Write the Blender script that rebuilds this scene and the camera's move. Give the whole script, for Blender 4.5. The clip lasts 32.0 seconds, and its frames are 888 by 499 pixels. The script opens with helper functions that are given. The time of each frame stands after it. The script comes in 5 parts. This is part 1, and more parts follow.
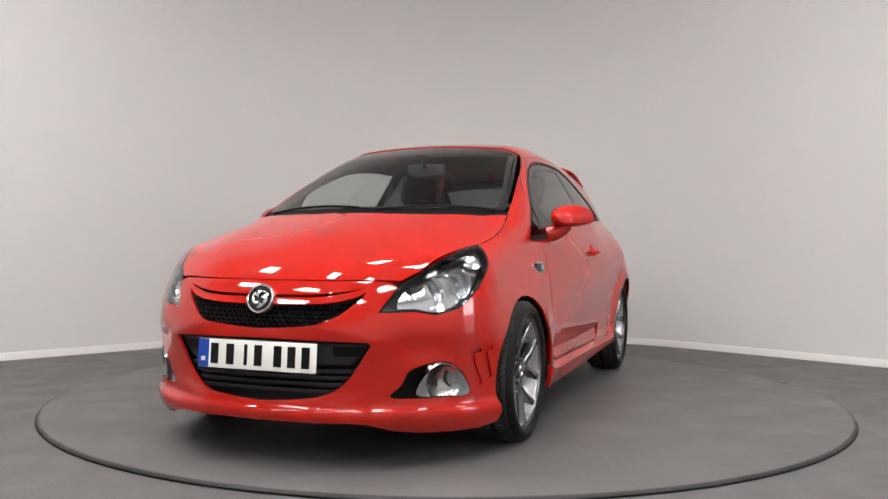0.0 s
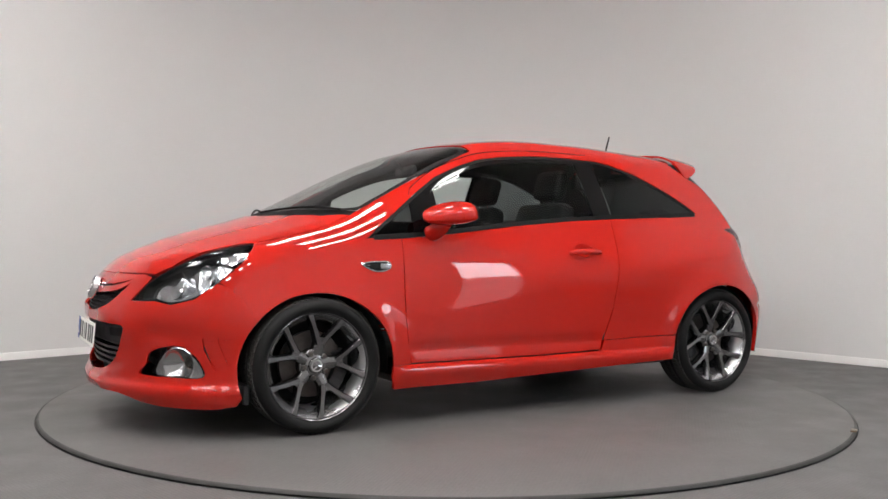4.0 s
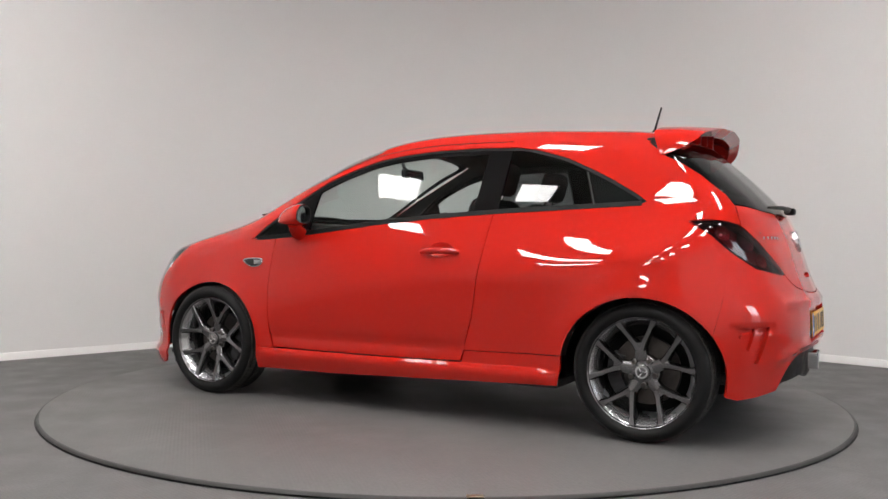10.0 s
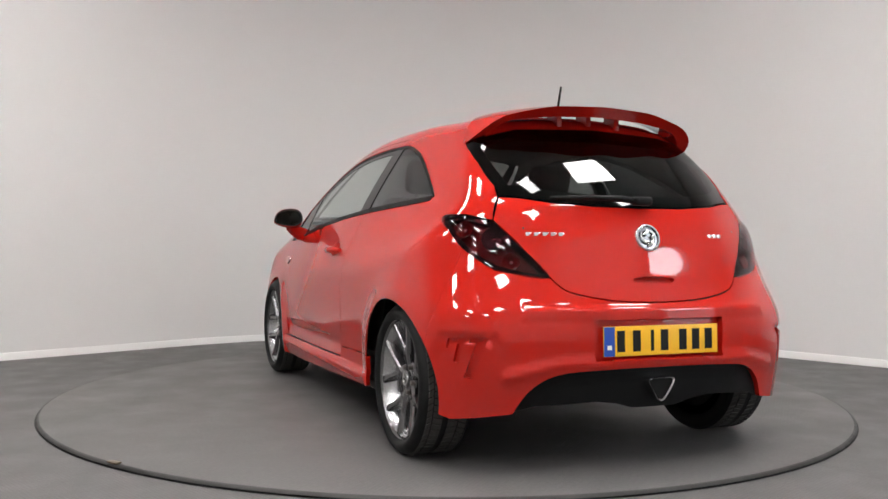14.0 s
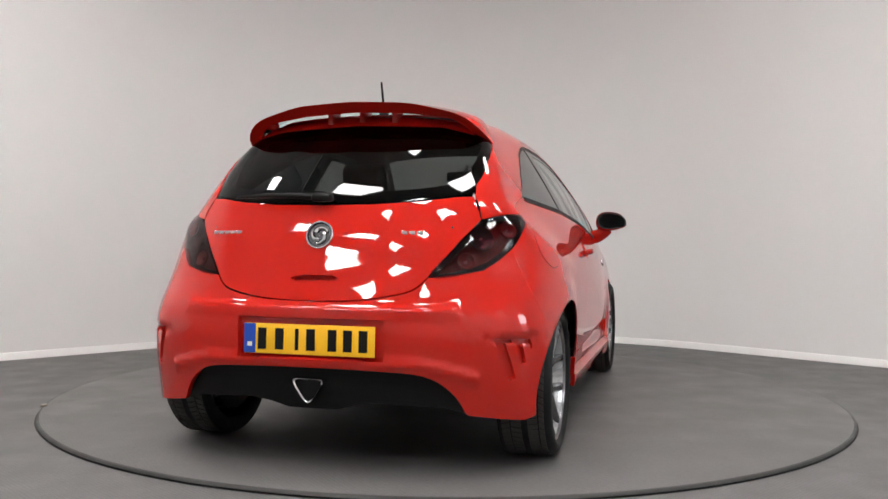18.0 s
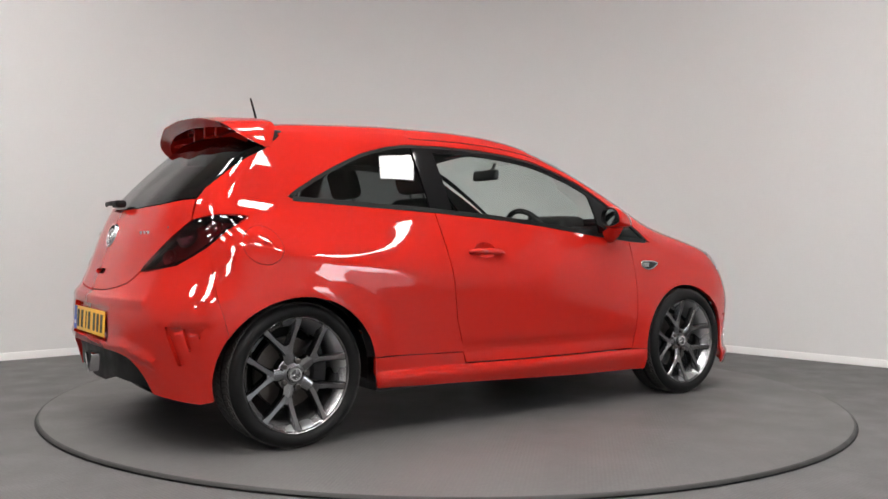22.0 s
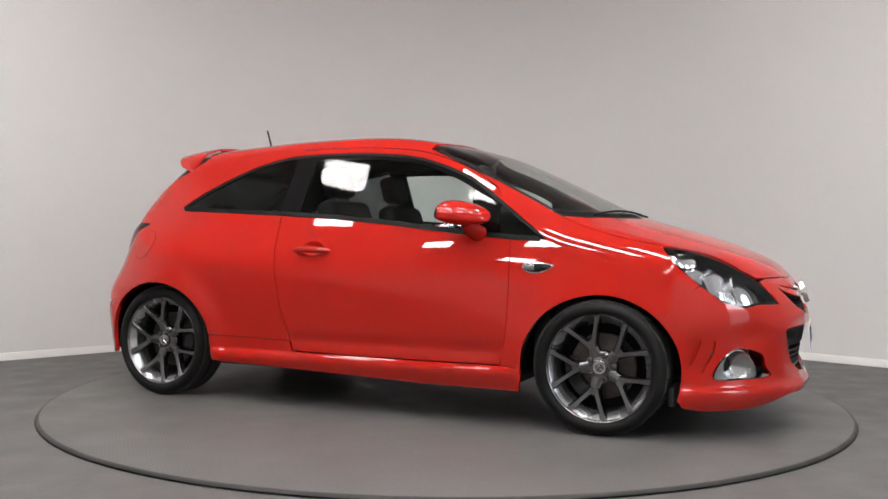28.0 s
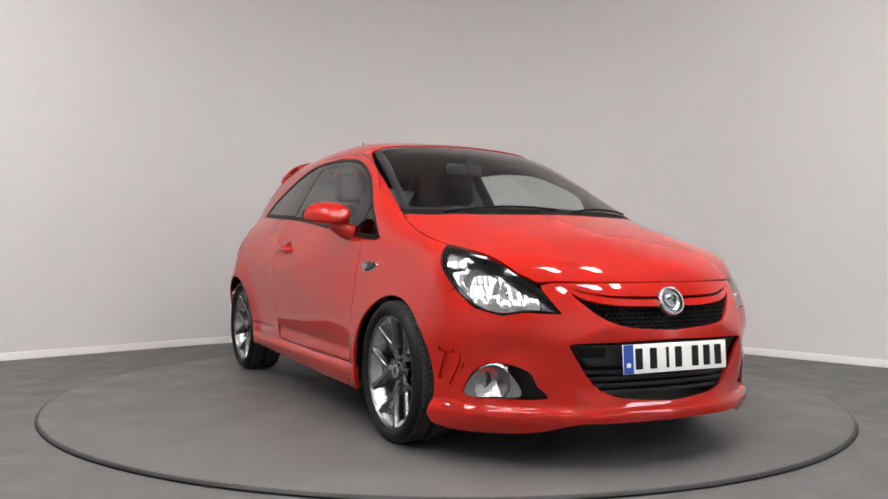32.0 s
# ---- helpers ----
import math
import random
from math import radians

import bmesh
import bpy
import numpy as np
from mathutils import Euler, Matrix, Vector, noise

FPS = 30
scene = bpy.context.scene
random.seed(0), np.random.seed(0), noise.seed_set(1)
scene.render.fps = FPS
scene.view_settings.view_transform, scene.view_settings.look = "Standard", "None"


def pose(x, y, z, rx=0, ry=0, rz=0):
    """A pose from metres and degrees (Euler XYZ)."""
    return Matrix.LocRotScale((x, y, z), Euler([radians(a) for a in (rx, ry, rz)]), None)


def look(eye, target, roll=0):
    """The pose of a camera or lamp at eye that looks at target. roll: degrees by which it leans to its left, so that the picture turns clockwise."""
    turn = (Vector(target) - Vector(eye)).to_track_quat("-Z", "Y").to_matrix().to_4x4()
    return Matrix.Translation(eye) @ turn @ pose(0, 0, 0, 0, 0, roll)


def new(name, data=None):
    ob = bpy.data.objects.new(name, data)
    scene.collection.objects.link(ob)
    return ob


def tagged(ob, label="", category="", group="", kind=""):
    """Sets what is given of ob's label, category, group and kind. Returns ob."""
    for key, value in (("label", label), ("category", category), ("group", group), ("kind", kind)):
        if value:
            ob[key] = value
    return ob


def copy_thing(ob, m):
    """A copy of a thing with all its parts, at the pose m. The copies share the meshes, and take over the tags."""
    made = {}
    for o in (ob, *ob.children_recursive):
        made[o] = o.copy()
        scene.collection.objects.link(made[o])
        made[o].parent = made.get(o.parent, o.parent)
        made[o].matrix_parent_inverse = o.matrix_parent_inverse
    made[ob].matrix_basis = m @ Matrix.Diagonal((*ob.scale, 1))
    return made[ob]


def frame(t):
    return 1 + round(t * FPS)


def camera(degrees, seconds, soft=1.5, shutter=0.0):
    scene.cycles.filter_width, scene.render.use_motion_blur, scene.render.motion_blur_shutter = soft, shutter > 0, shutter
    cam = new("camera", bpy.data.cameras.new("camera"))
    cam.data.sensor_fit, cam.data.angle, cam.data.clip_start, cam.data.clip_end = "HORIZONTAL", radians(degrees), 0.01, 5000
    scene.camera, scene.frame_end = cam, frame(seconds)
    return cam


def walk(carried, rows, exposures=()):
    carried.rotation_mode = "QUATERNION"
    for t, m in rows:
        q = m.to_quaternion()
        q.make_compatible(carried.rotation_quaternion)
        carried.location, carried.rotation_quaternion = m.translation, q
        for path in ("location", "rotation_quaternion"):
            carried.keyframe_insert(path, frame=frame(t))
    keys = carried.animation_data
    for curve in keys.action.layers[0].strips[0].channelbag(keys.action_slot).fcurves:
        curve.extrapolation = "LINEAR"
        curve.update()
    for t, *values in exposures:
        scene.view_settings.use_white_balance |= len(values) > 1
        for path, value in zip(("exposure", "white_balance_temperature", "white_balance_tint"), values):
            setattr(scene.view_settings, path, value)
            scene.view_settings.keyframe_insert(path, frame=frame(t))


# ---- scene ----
from mathutils.geometry import delaunay_2d_cdt

# ---------------------------------------------------------------- camera
cam = camera(54.22, 32.0, soft=1.5)
EYE = pose(0, -5.144, 0.851, 90 - 0.19, -0.46, 0.21)
walk(cam, [(0.0, EYE), (32.0, EYE)], exposures=[(0, 0.08), (3.5, 0.06), (6, 0.0), (8.5, 0.0), (11, 0.07), (14, 0.1), (20, 0.1), (22.5, 0.07), (25, 0.0), (28, 0.0), (30, 0.06), (32, 0.08)])

# heading of the car on the turntable, degrees, second by second
HEADING = [(0, 249.61), (1, 239.66), (2, 229.59), (3, 219.75), (4, 209.9), (5, 200.1), (6, 190.43),
           (7, 180.69), (8, 171.01), (9, 161.27), (10, 151.44), (11, 141.7), (12, 131.96), (13, 122.38),
           (14, 112.8), (15, 103.2), (16, 93.65), (17, 84.15), (18, 74.61), (19, 65.14), (20, 55.53),
           (21, 45.91), (22, 36.15), (23, 26.2), (24, 16.46), (25, 6.74), (26, -3.25), (27, -13.35),
           (28, -23.4), (29, -33.27), (30, -43.1), (31, -52.85), (32, -62.42)]
AXIS = (0.138, 0.0325)          # where the turntable's axis meets the car's own plan

# ---------------------------------------------------------------- light
world = bpy.data.worlds.new("studio")
world.use_nodes = True
scene.world = world
world.node_tree.nodes["Background"].inputs[0].default_value = (0.9, 0.95, 1.0, 1)
world.node_tree.nodes["Background"].inputs[1].default_value = 0.05
scene.view_settings.exposure = 0.0


# ---------------------------------------------------------------- materials
def material(name, color, rough=0.5, metal=0.0, coat=0.0, bump=0.0, scale=40.0, vary=0.0, spec=0.5, emit=None, power=0.0, stretch=None, studs=0.0):
    m = bpy.data.materials.new(name)
    m.use_nodes = True
    nt = m.node_tree
    b = nt.nodes["Principled BSDF"]
    b.inputs["Base Color"].default_value = (*color, 1)
    b.inputs["Roughness"].default_value = rough
    b.inputs["Metallic"].default_value = metal
    b.inputs["Coat Weight"].default_value = coat
    b.inputs["Coat Roughness"].default_value = 0.03
    b.inputs["Specular IOR Level"].default_value = spec
    if emit:
        b.inputs["Emission Color"].default_value = (*emit, 1)
        b.inputs["Emission Strength"].default_value = power
    if bump or vary:
        tc = nt.nodes.new("ShaderNodeTexCoord")
        mp = nt.nodes.new("ShaderNodeMapping")
        nt.links.new(tc.outputs["Object"], mp.inputs[0])
        if stretch:
            mp.inputs["Scale"].default_value = stretch
        fine = nt.nodes.new("ShaderNodeTexNoise")
        fine.inputs["Scale"].default_value = scale
        fine.inputs["Detail"].default_value = 6
        big = nt.nodes.new("ShaderNodeTexNoise")
        big.inputs["Scale"].default_value = scale / 18
        big.inputs["Detail"].default_value = 3
        nt.links.new(mp.outputs[0], fine.inputs[0])
        nt.links.new(mp.outputs[0], big.inputs[0])
        if bump:
            bp = nt.nodes.new("ShaderNodeBump")
            bp.inputs["Strength"].default_value = bump
            bp.inputs["Distance"].default_value = 0.004
            height = fine.outputs[0]
            if studs:
                # low studs in rows, one to each pitch
                xyz = nt.nodes.new("ShaderNodeSeparateXYZ")
                nt.links.new(tc.outputs["Object"], xyz.inputs[0])
                waves = []
                for axis in ("X", "Y"):
                    k = nt.nodes.new("ShaderNodeMath")
                    k.operation = "MULTIPLY"
                    k.inputs[1].default_value = 2 * math.pi / studs
                    w = nt.nodes.new("ShaderNodeMath")
                    w.operation = "SINE"
                    nt.links.new(xyz.outputs[axis], k.inputs[0])
                    nt.links.new(k.outputs[0], w.inputs[0])
                    waves.append(w)
                both_waves = nt.nodes.new("ShaderNodeMath")
                both_waves.operation = "MULTIPLY"
                nt.links.new(waves[0].outputs[0], both_waves.inputs[0])
                nt.links.new(waves[1].outputs[0], both_waves.inputs[1])
                mixed = nt.nodes.new("ShaderNodeMath")
                mixed.operation = "MULTIPLY_ADD"
                mixed.inputs[1].default_value = 0.3
                nt.links.new(both_waves.outputs[0], mixed.inputs[0])
                nt.links.new(fine.outputs[0], mixed.inputs[2])
                height = mixed.outputs[0]
            nt.links.new(height, bp.inputs["Height"])
            nt.links.new(bp.outputs[0], b.inputs["Normal"])
        if vary:
            add = nt.nodes.new("ShaderNodeMath")
            add.operation = "ADD"
            nt.links.new(fine.outputs[0], add.inputs[0])
            nt.links.new(big.outputs[0], add.inputs[1])
            ramp = nt.nodes.new("ShaderNodeMapRange")
            ramp.inputs[1].default_value, ramp.inputs[2].default_value = 0.6, 1.4
            ramp.inputs[3].default_value, ramp.inputs[4].default_value = 1 - vary, 1 + vary
            nt.links.new(add.outputs[0], ramp.inputs[0])
            mul = nt.nodes.new("ShaderNodeVectorMath")
            mul.operation = "SCALE"
            mul.inputs[0].default_value = color
            nt.links.new(ramp.outputs[0], mul.inputs["Scale"])
            nt.links.new(mul.outputs[0], b.inputs["Base Color"])
            rr = nt.nodes.new("ShaderNodeMapRange")
            rr.inputs[1].default_value, rr.inputs[2].default_value = 0.3, 0.7
            rr.inputs[3].default_value, rr.inputs[4].default_value = max(rough - 0.08, 0.02), min(rough + 0.08, 1)
            nt.links.new(big.outputs[0], rr.inputs[0])
            nt.links.new(rr.outputs[0], b.inputs["Roughness"])
    return m


def glass_material(name, tint, gloss_rough=0.0):
    m = bpy.data.materials.new(name)
    m.use_nodes = True
    nt = m.node_tree
    nt.nodes.clear()
    out = nt.nodes.new("ShaderNodeOutputMaterial")
    mix = nt.nodes.new("ShaderNodeMixShader")
    tr = nt.nodes.new("ShaderNodeBsdfTransparent")
    gl = nt.nodes.new("ShaderNodeBsdfGlossy")
    lw = nt.nodes.new("ShaderNodeLayerWeight")
    power = nt.nodes.new("ShaderNodeMath")
    fr = nt.nodes.new("ShaderNodeMath")
    tr.inputs[0].default_value = (*tint, 1)
    gl.inputs["Roughness"].default_value = gloss_rough
    # gloss of a thin pane: a few parts in a hundred head-on, all at grazing
    lw.inputs["Blend"].default_value = 0.5
    power.operation = "POWER"
    power.inputs[1].default_value = 4.6
    fr.operation = "MULTIPLY_ADD"
    fr.inputs[1].default_value, fr.inputs[2].default_value = 0.97, 0.029
    nt.links.new(lw.outputs["Facing"], power.inputs[0])
    nt.links.new(power.outputs[0], fr.inputs[0])
    nt.links.new(fr.outputs[0], mix.inputs[0])
    nt.links.new(tr.outputs[0], mix.inputs[1])
    nt.links.new(gl.outputs[0], mix.inputs[2])
    nt.links.new(mix.outputs[0], out.inputs[0])
    return m


WALL = material("painted_wall", (0.685, 0.674, 0.668), rough=0.8, bump=0.04, scale=60, vary=0.012)
# for the added walls out of view; grey sets their bounce and reflection
REAR_WALL = material("unseen_wall_grey", (0.56, 0.555, 0.55), rough=0.8, bump=0.04, scale=60, vary=0.02)
FLOOR = material("grey_floor_vinyl", (0.098, 0.095, 0.094), rough=0.55, bump=0.30, scale=90, vary=0.12, studs=0.022)
DECK = material("grey_deck_paint", (0.100, 0.096, 0.094), rough=0.5, bump=0.22, scale=60, vary=0.16, studs=0.022)
RED = material("red_paint", (0.445, 0.0120, 0.007), rough=0.5, coat=1.0, spec=0.0)
BLACK = material("black_plastic", (0.006, 0.006, 0.0063), rough=0.45, bump=0.05, scale=300, vary=0.1, spec=0.12)
GREY_PLASTIC = material("grey_plastic", (0.022, 0.022, 0.024), rough=0.5, bump=0.05, scale=300, vary=0.1, spec=0.3)
GLOSS_BLACK = material("gloss_black", (0.003, 0.003, 0.0034), rough=0.05, spec=0.3)
RUBBER = material("tyre_rubber", (0.006, 0.006, 0.0063), rough=0.62, bump=0.1, scale=200, vary=0.2, spec=0.22)
# tyre rubber again, its colour raised for the light on the tread blocks
TREAD = material("lit_tread_rubber", (0.05, 0.049, 0.047), rough=0.8, bump=0.1, scale=200, vary=0.25, spec=0.25)
EDGE = material("edge_rubber", (0.015, 0.0145, 0.014), rough=0.55, bump=0.1, scale=120, vary=0.25)
CHROME = material("chrome", (0.75, 0.75, 0.76), rough=0.08, metal=1.0)
REFLECTOR = material("lamp_reflector", (0.62, 0.63, 0.65), rough=0.13, metal=0.92, bump=0.05, scale=50)
MIRROR = material("mirror_silver", (0.50, 0.51, 0.52), rough=0.03, metal=1.0)
RIM = material("gunmetal_alloy", (0.20, 0.197, 0.202), rough=0.20, metal=1.0, vary=0.08, scale=60)
RIM_BRIGHT = material("silver_barrel", (0.46, 0.46, 0.47), rough=0.26, metal=0.9, vary=0.10, scale=60)
STEEL = material("brake_steel", (0.10, 0.09, 0.085), rough=0.45, metal=1.0, vary=0.2, scale=40)
CLOTH = material("seat_cloth", (0.004, 0.004, 0.0045), spec=0.15, rough=0.9, bump=0.3, scale=250, vary=0.2)
TRIM = material("cabin_plastic", (0.010, 0.010, 0.011), rough=0.6, bump=0.1, scale=200, vary=0.1)
LINER = material("roof_lining", (0.014, 0.014, 0.015), rough=0.9, bump=0.1, scale=200, vary=0.05)
PLATE_WHITE = material("plate_white", (0.88, 0.88, 0.84), rough=0.35, vary=0.02, scale=30)
PLATE_YELLOW = material("plate_yellow", (0.86, 0.46, 0.012), rough=0.35, vary=0.02, scale=30)
PLATE_BLUE = material("plate_blue", (0.008, 0.06, 0.38), rough=0.35)
PLATE_INK = material("plate_ink", (0.006, 0.006, 0.006), rough=0.4, spec=0.2)
TAIL_RED = material("tail_reflector", (0.16, 0.006, 0.008), rough=0.2, coat=0.6, bump=0.5, scale=60)
BRASS = material("joint_metal", (0.20, 0.16, 0.11), rough=0.4, metal=0.8, vary=0.2, scale=80)
LAMP = material("ceiling_panel_glow", (0.9, 0.9, 0.9), emit=(1.0, 0.976, 0.952), power=40.0)
DAYLIGHT = material("daylight_glow", (0.8, 0.8, 0.8), emit=(0.86, 0.94, 1.0), power=10.0)
YARD = material("yard_glow", (0.5, 0.5, 0.5), emit=(0.88, 0.94, 1.0), power=1.2)
SKIRTING = material("white_gloss_trim", (0.82, 0.81, 0.80), rough=0.4, vary=0.01, scale=40)
LAMP_DARK = material("lamp_housing", (0.10, 0.10, 0.105), rough=0.25, metal=0.6)
CEIL = material("ceiling_tile_white", (0.82, 0.82, 0.81), rough=0.9, bump=0.1, scale=80, vary=0.03)
SCREEN = glass_material("windscreen_glass", (0.84, 0.89, 0.87))
SIDE_GLASS = glass_material("side_glass", (0.80, 0.86, 0.84))
DARK_GLASS = glass_material("privacy_glass", (0.14, 0.155, 0.155))
CLEAR = glass_material("lamp_lens", (0.94, 0.95, 0.96))
REAR_GLASS = glass_material("rear_window_glass", (0.14, 0.155, 0.152))
TAIL_LENS = glass_material("smoked_red_lens", (0.33, 0.14, 0.16))
SATIN = material("satin_chrome", (0.42, 0.42, 0.43), rough=0.20, metal=1.0, vary=0.03, scale=50)
SMOKED = material("smoked_chrome", (0.16, 0.16, 0.17), rough=0.15, metal=1.0)
FOG_BOWL = material("fog_reflector", (0.14, 0.12, 0.10), rough=0.2, metal=0.9)


# ---------------------------------------------------------------- mesh helpers
def link_mesh(name, verts, faces, mat, parent=None, label="", smooth=True, normals=None):
    me = bpy.data.meshes.new(name)
    me.from_pydata([tuple(map(float, v)) for v in verts], [], [tuple(map(int, f)) for f in faces])
    me.materials.append(mat)
    if smooth:
        me.shade_smooth()
    if normals is not None:
        me.normals_split_custom_set_from_vertices([tuple(map(float, n)) for n in normals])
    me.update()
    ob = new(name, me)
    if parent:
        ob.parent = parent
    if label:
        ob["label"] = label
    return ob


def part(name, bm, mat, parent=None, label="", smooth=True):
    me = bpy.data.meshes.new(name)
    bmesh.ops.recalc_face_normals(bm, faces=bm.faces)
    bm.to_mesh(me)
    bm.free()
    me.materials.append(mat)
    if smooth:
        me.shade_smooth()
        me.set_sharp_from_angle(angle=radians(38))
    ob = new(name, me)
    if parent:
        ob.parent = parent
    if label:
        ob["label"] = label
    return ob


def thing(name, label, category, group="", kind="", m=None):
    ob = new(name)
    ob.empty_display_size = 0.1
    if m is not None:
        ob.matrix_basis = m
    return tagged(ob, label, category, group, kind)


def box(bm, lo, hi, bevel=0.0, m=None):
    r = bmesh.ops.create_cube(bm, size=1.0)
    vs = r["verts"]
    c = [(a + b) / 2 for a, b in zip(lo, hi)]
    s = [b - a for a, b in zip(lo, hi)]
    for v in vs:
        v.co = Vector([v.co[i] * s[i] + c[i] for i in range(3)])
    if bevel:
        es = list({e for v in vs for e in v.link_edges})
        g = bmesh.ops.bevel(bm, geom=es, offset=bevel, segments=3, affect="EDGES", profile=0.5)
        vs = list({v for f in g["faces"] for v in f.verts} | {v for v in vs if v.is_valid})
    if m is not None:
        bmesh.ops.transform(bm, matrix=m, verts=vs)
    return vs


def lathe(bm, profile, axis="y", segs=64, closed=False, m=None):
    """Turns a profile of (radius, offset along the axis) round the axis."""
    rings = []
    for r, h in profile:
        ring = []
        for i in range(segs):
            a = 2 * math.pi * i / segs
            c, s = r * math.cos(a), r * math.sin(a)
            p = (c, h, s) if axis == "y" else ((c, s, h) if axis == "z" else (h, c, s))
            ring.append(bm.verts.new(p if m is None else m @ Vector(p)))
        rings.append(ring)
    pairs = list(zip(rings, rings[1:])) + ([(rings[-1], rings[0])] if closed else [])
    for a, b in pairs:
        for i in range(segs):
            j = (i + 1) % segs
            bm.faces.new((a[i], a[j], b[j], b[i]))
    return rings


def tube(bm, pts, radius, segs=10, caps=True):
    pts = [Vector(p) for p in pts]
    rings = []
    for i, p in enumerate(pts):
        d = (pts[min(i + 1, len(pts) - 1)] - pts[max(i - 1, 0)]).normalized()
        u = d.orthogonal().normalized() if i == 0 else (u - d * u.dot(d)).normalized()
        w = d.cross(u)
        r = radius[i] if isinstance(radius, (list, tuple)) else radius
        rings.append([bm.verts.new(p + (u * math.cos(2 * math.pi * k / segs) + w * math.sin(2 * math.pi * k / segs)) * r) for k in range(segs)])
    for a, b in zip(rings, rings[1:]):
        for k in range(segs):
            bm.faces.new((a[k], a[(k + 1) % segs], b[(k + 1) % segs], b[k]))
    if caps:
        bm.faces.new(rings[0][::-1])
        bm.faces.new(rings[-1])


# ---------------------------------------------------------------- the car's skin as one smooth form
def curve(keys, sigma=0.04):
    """A smooth curve through a few keys."""
    ks = np.array(keys, float)
    lo, hi = ks[0, 0] - 0.5, ks[-1, 0] + 0.5
    xs = np.linspace(lo, hi, 6000)
    s0 = (ks[1, 1] - ks[0, 1]) / (ks[1, 0] - ks[0, 0])
    s1 = (ks[-1, 1] - ks[-2, 1]) / (ks[-1, 0] - ks[-2, 0])
    ys = np.interp(xs, ks[:, 0], ks[:, 1])
    ys = np.where(xs < ks[0, 0], ks[0, 1] + s0 * (xs - ks[0, 0]), ys)
    ys = np.where(xs > ks[-1, 0], ks[-1, 1] + s1 * (xs - ks[-1, 0]), ys)
    n = max(int(sigma / (xs[1] - xs[0]) * 3), 1)
    w = np.exp(-0.5 * (np.arange(-n, n + 1) / (n / 3)) ** 2)
    w /= w.sum()
    pad = np.concatenate([ys[0] - (ys[n:0:-1] - ys[0]), ys, ys[-1] - (ys[-2:-n - 2:-1] - ys[-1])])
    ys = np.convolve(pad, w, "valid")
    return lambda v: np.interp(v, xs, ys)


TOP = curve([(-2.2, 1.29), (-1.6, 1.365), (-1.3, 1.418), (-1.1, 1.443), (-0.6, 1.472), (-0.2, 1.476), (0.0, 1.468), (0.2, 1.448),
             (0.306, 1.43), (0.577, 1.355), (0.83, 1.245), (1.083, 1.12), (1.18, 1.07), (1.28, 1.02), (1.5, 0.958), (1.75, 0.885),
             (1.95, 0.80), (2.05, 0.735), (2.2, 0.62)], 0.06)
NOSE = curve([(0.05, 1.98), (0.12, 2.02), (0.17, 2.085), (0.22, 2.10), (0.30, 2.09), (0.42, 2.105), (0.5, 2.12), (0.57, 2.112), (0.64, 2.085),
              (0.70, 2.05), (0.80, 1.98), (0.95, 1.85), (1.5, 1.5)], 0.022)
TAIL = curve([(0.1, -1.83), (0.25, -1.862), (0.40, -1.890), (0.52, -1.90), (0.60, -1.895), (0.66, -1.865), (0.75, -1.83), (0.89, -1.79),
              (1.02, -1.735), (1.10, -1.668), (1.20, -1.568), (1.30, -1.457), (1.36, -1.386), (1.6, -1.085)], 0.03)
NOSE_PLAN = curve([(-0.26, 0.015), (0, -0.004), (0.26, 0.015), (0.42, 0.08), (0.588, 0.19), (0.70, 0.305), (0.778, 0.415), (0.83, 0.55), (0.87, 0.80), (1.0, 2.0)], 0.03)
TAIL_PLAN = curve([(-0.26, 0.012), (0, -0.004), (0.26, 0.012), (0.42, 0.05), (0.55, 0.11), (0.65, 0.18), (0.72, 0.25), (0.78, 0.34), (0.83, 0.46), (0.87, 0.62), (1.0, 1.6)], 0.03)
TAIL_TURN = curve([(0.1, 0.62), (0.55, 0.62), (0.75, 0.8), (1.0, 1.0), (1.5, 1.0)], 0.06)
SIDE = curve([(0.0, 0.77), (0.12, 0.80), (0.20, 0.82), (0.30, 0.825), (0.40, 0.834), (0.55, 0.850), (0.70, 0.860), (0.78, 0.854), (0.86, 0.830),
              (0.95, 0.79), (1.05, 0.735), (1.6, 0.40)], 0.035)
BELT = curve([(-1.9, 0.60), (-1.6, 0.675), (-1.5, 0.688), (-1.4, 0.695), (-1.2, 0.710), (-1.05, 0.727), (-0.9, 0.747), (-0.7, 0.776), (-0.5, 0.794), (0.0, 0.809), (0.5, 0.795), (0.97, 0.755), (1.2, 0.735), (1.6, 0.72), (2.0, 0.7)], 0.11)
LEAN = curve([(-1.9, 0.48), (-1.6, 0.396), (-1.5, 0.36), (-1.4, 0.317), (-1.2, 0.245), (-1.05, 0.245), (-0.9, 0.265), (-0.5, 0.26), (1.0, 0.26)], 0.11)
ROUND = curve([(-1.9, -0.10), (-1.6, 0.12), (-1.5, 0.225), (-1.4, 0.345), (-1.2, 0.56), (-1.0, 0.62), (1.0, 0.62)], 0.11)
HAUNCH = curve([(-2.0, 2.6), (-1.4, 2.6), (-1.2, 2.2), (-1.05, 1.6), (-0.9, 1.0), (-0.4, 0.5), (0.1, 0.18), (0.6, 0.0), (1.0, 0.0)], 0.15)
PLAN = curve([(-2.0, 0.96), (-1.6, 0.985), (-1.25, 1.0), (0.9, 1.0), (1.25, 1.0), (1.6, 0.985), (2.0, 0.95)], 0.10)
SWEEP = curve([(-1.0, 0.0), (0.0, 0.0), (0.5, 0.40), (1.1, 0.44), (1.5, 0.15), (2.1, 0.1)], 0.12)
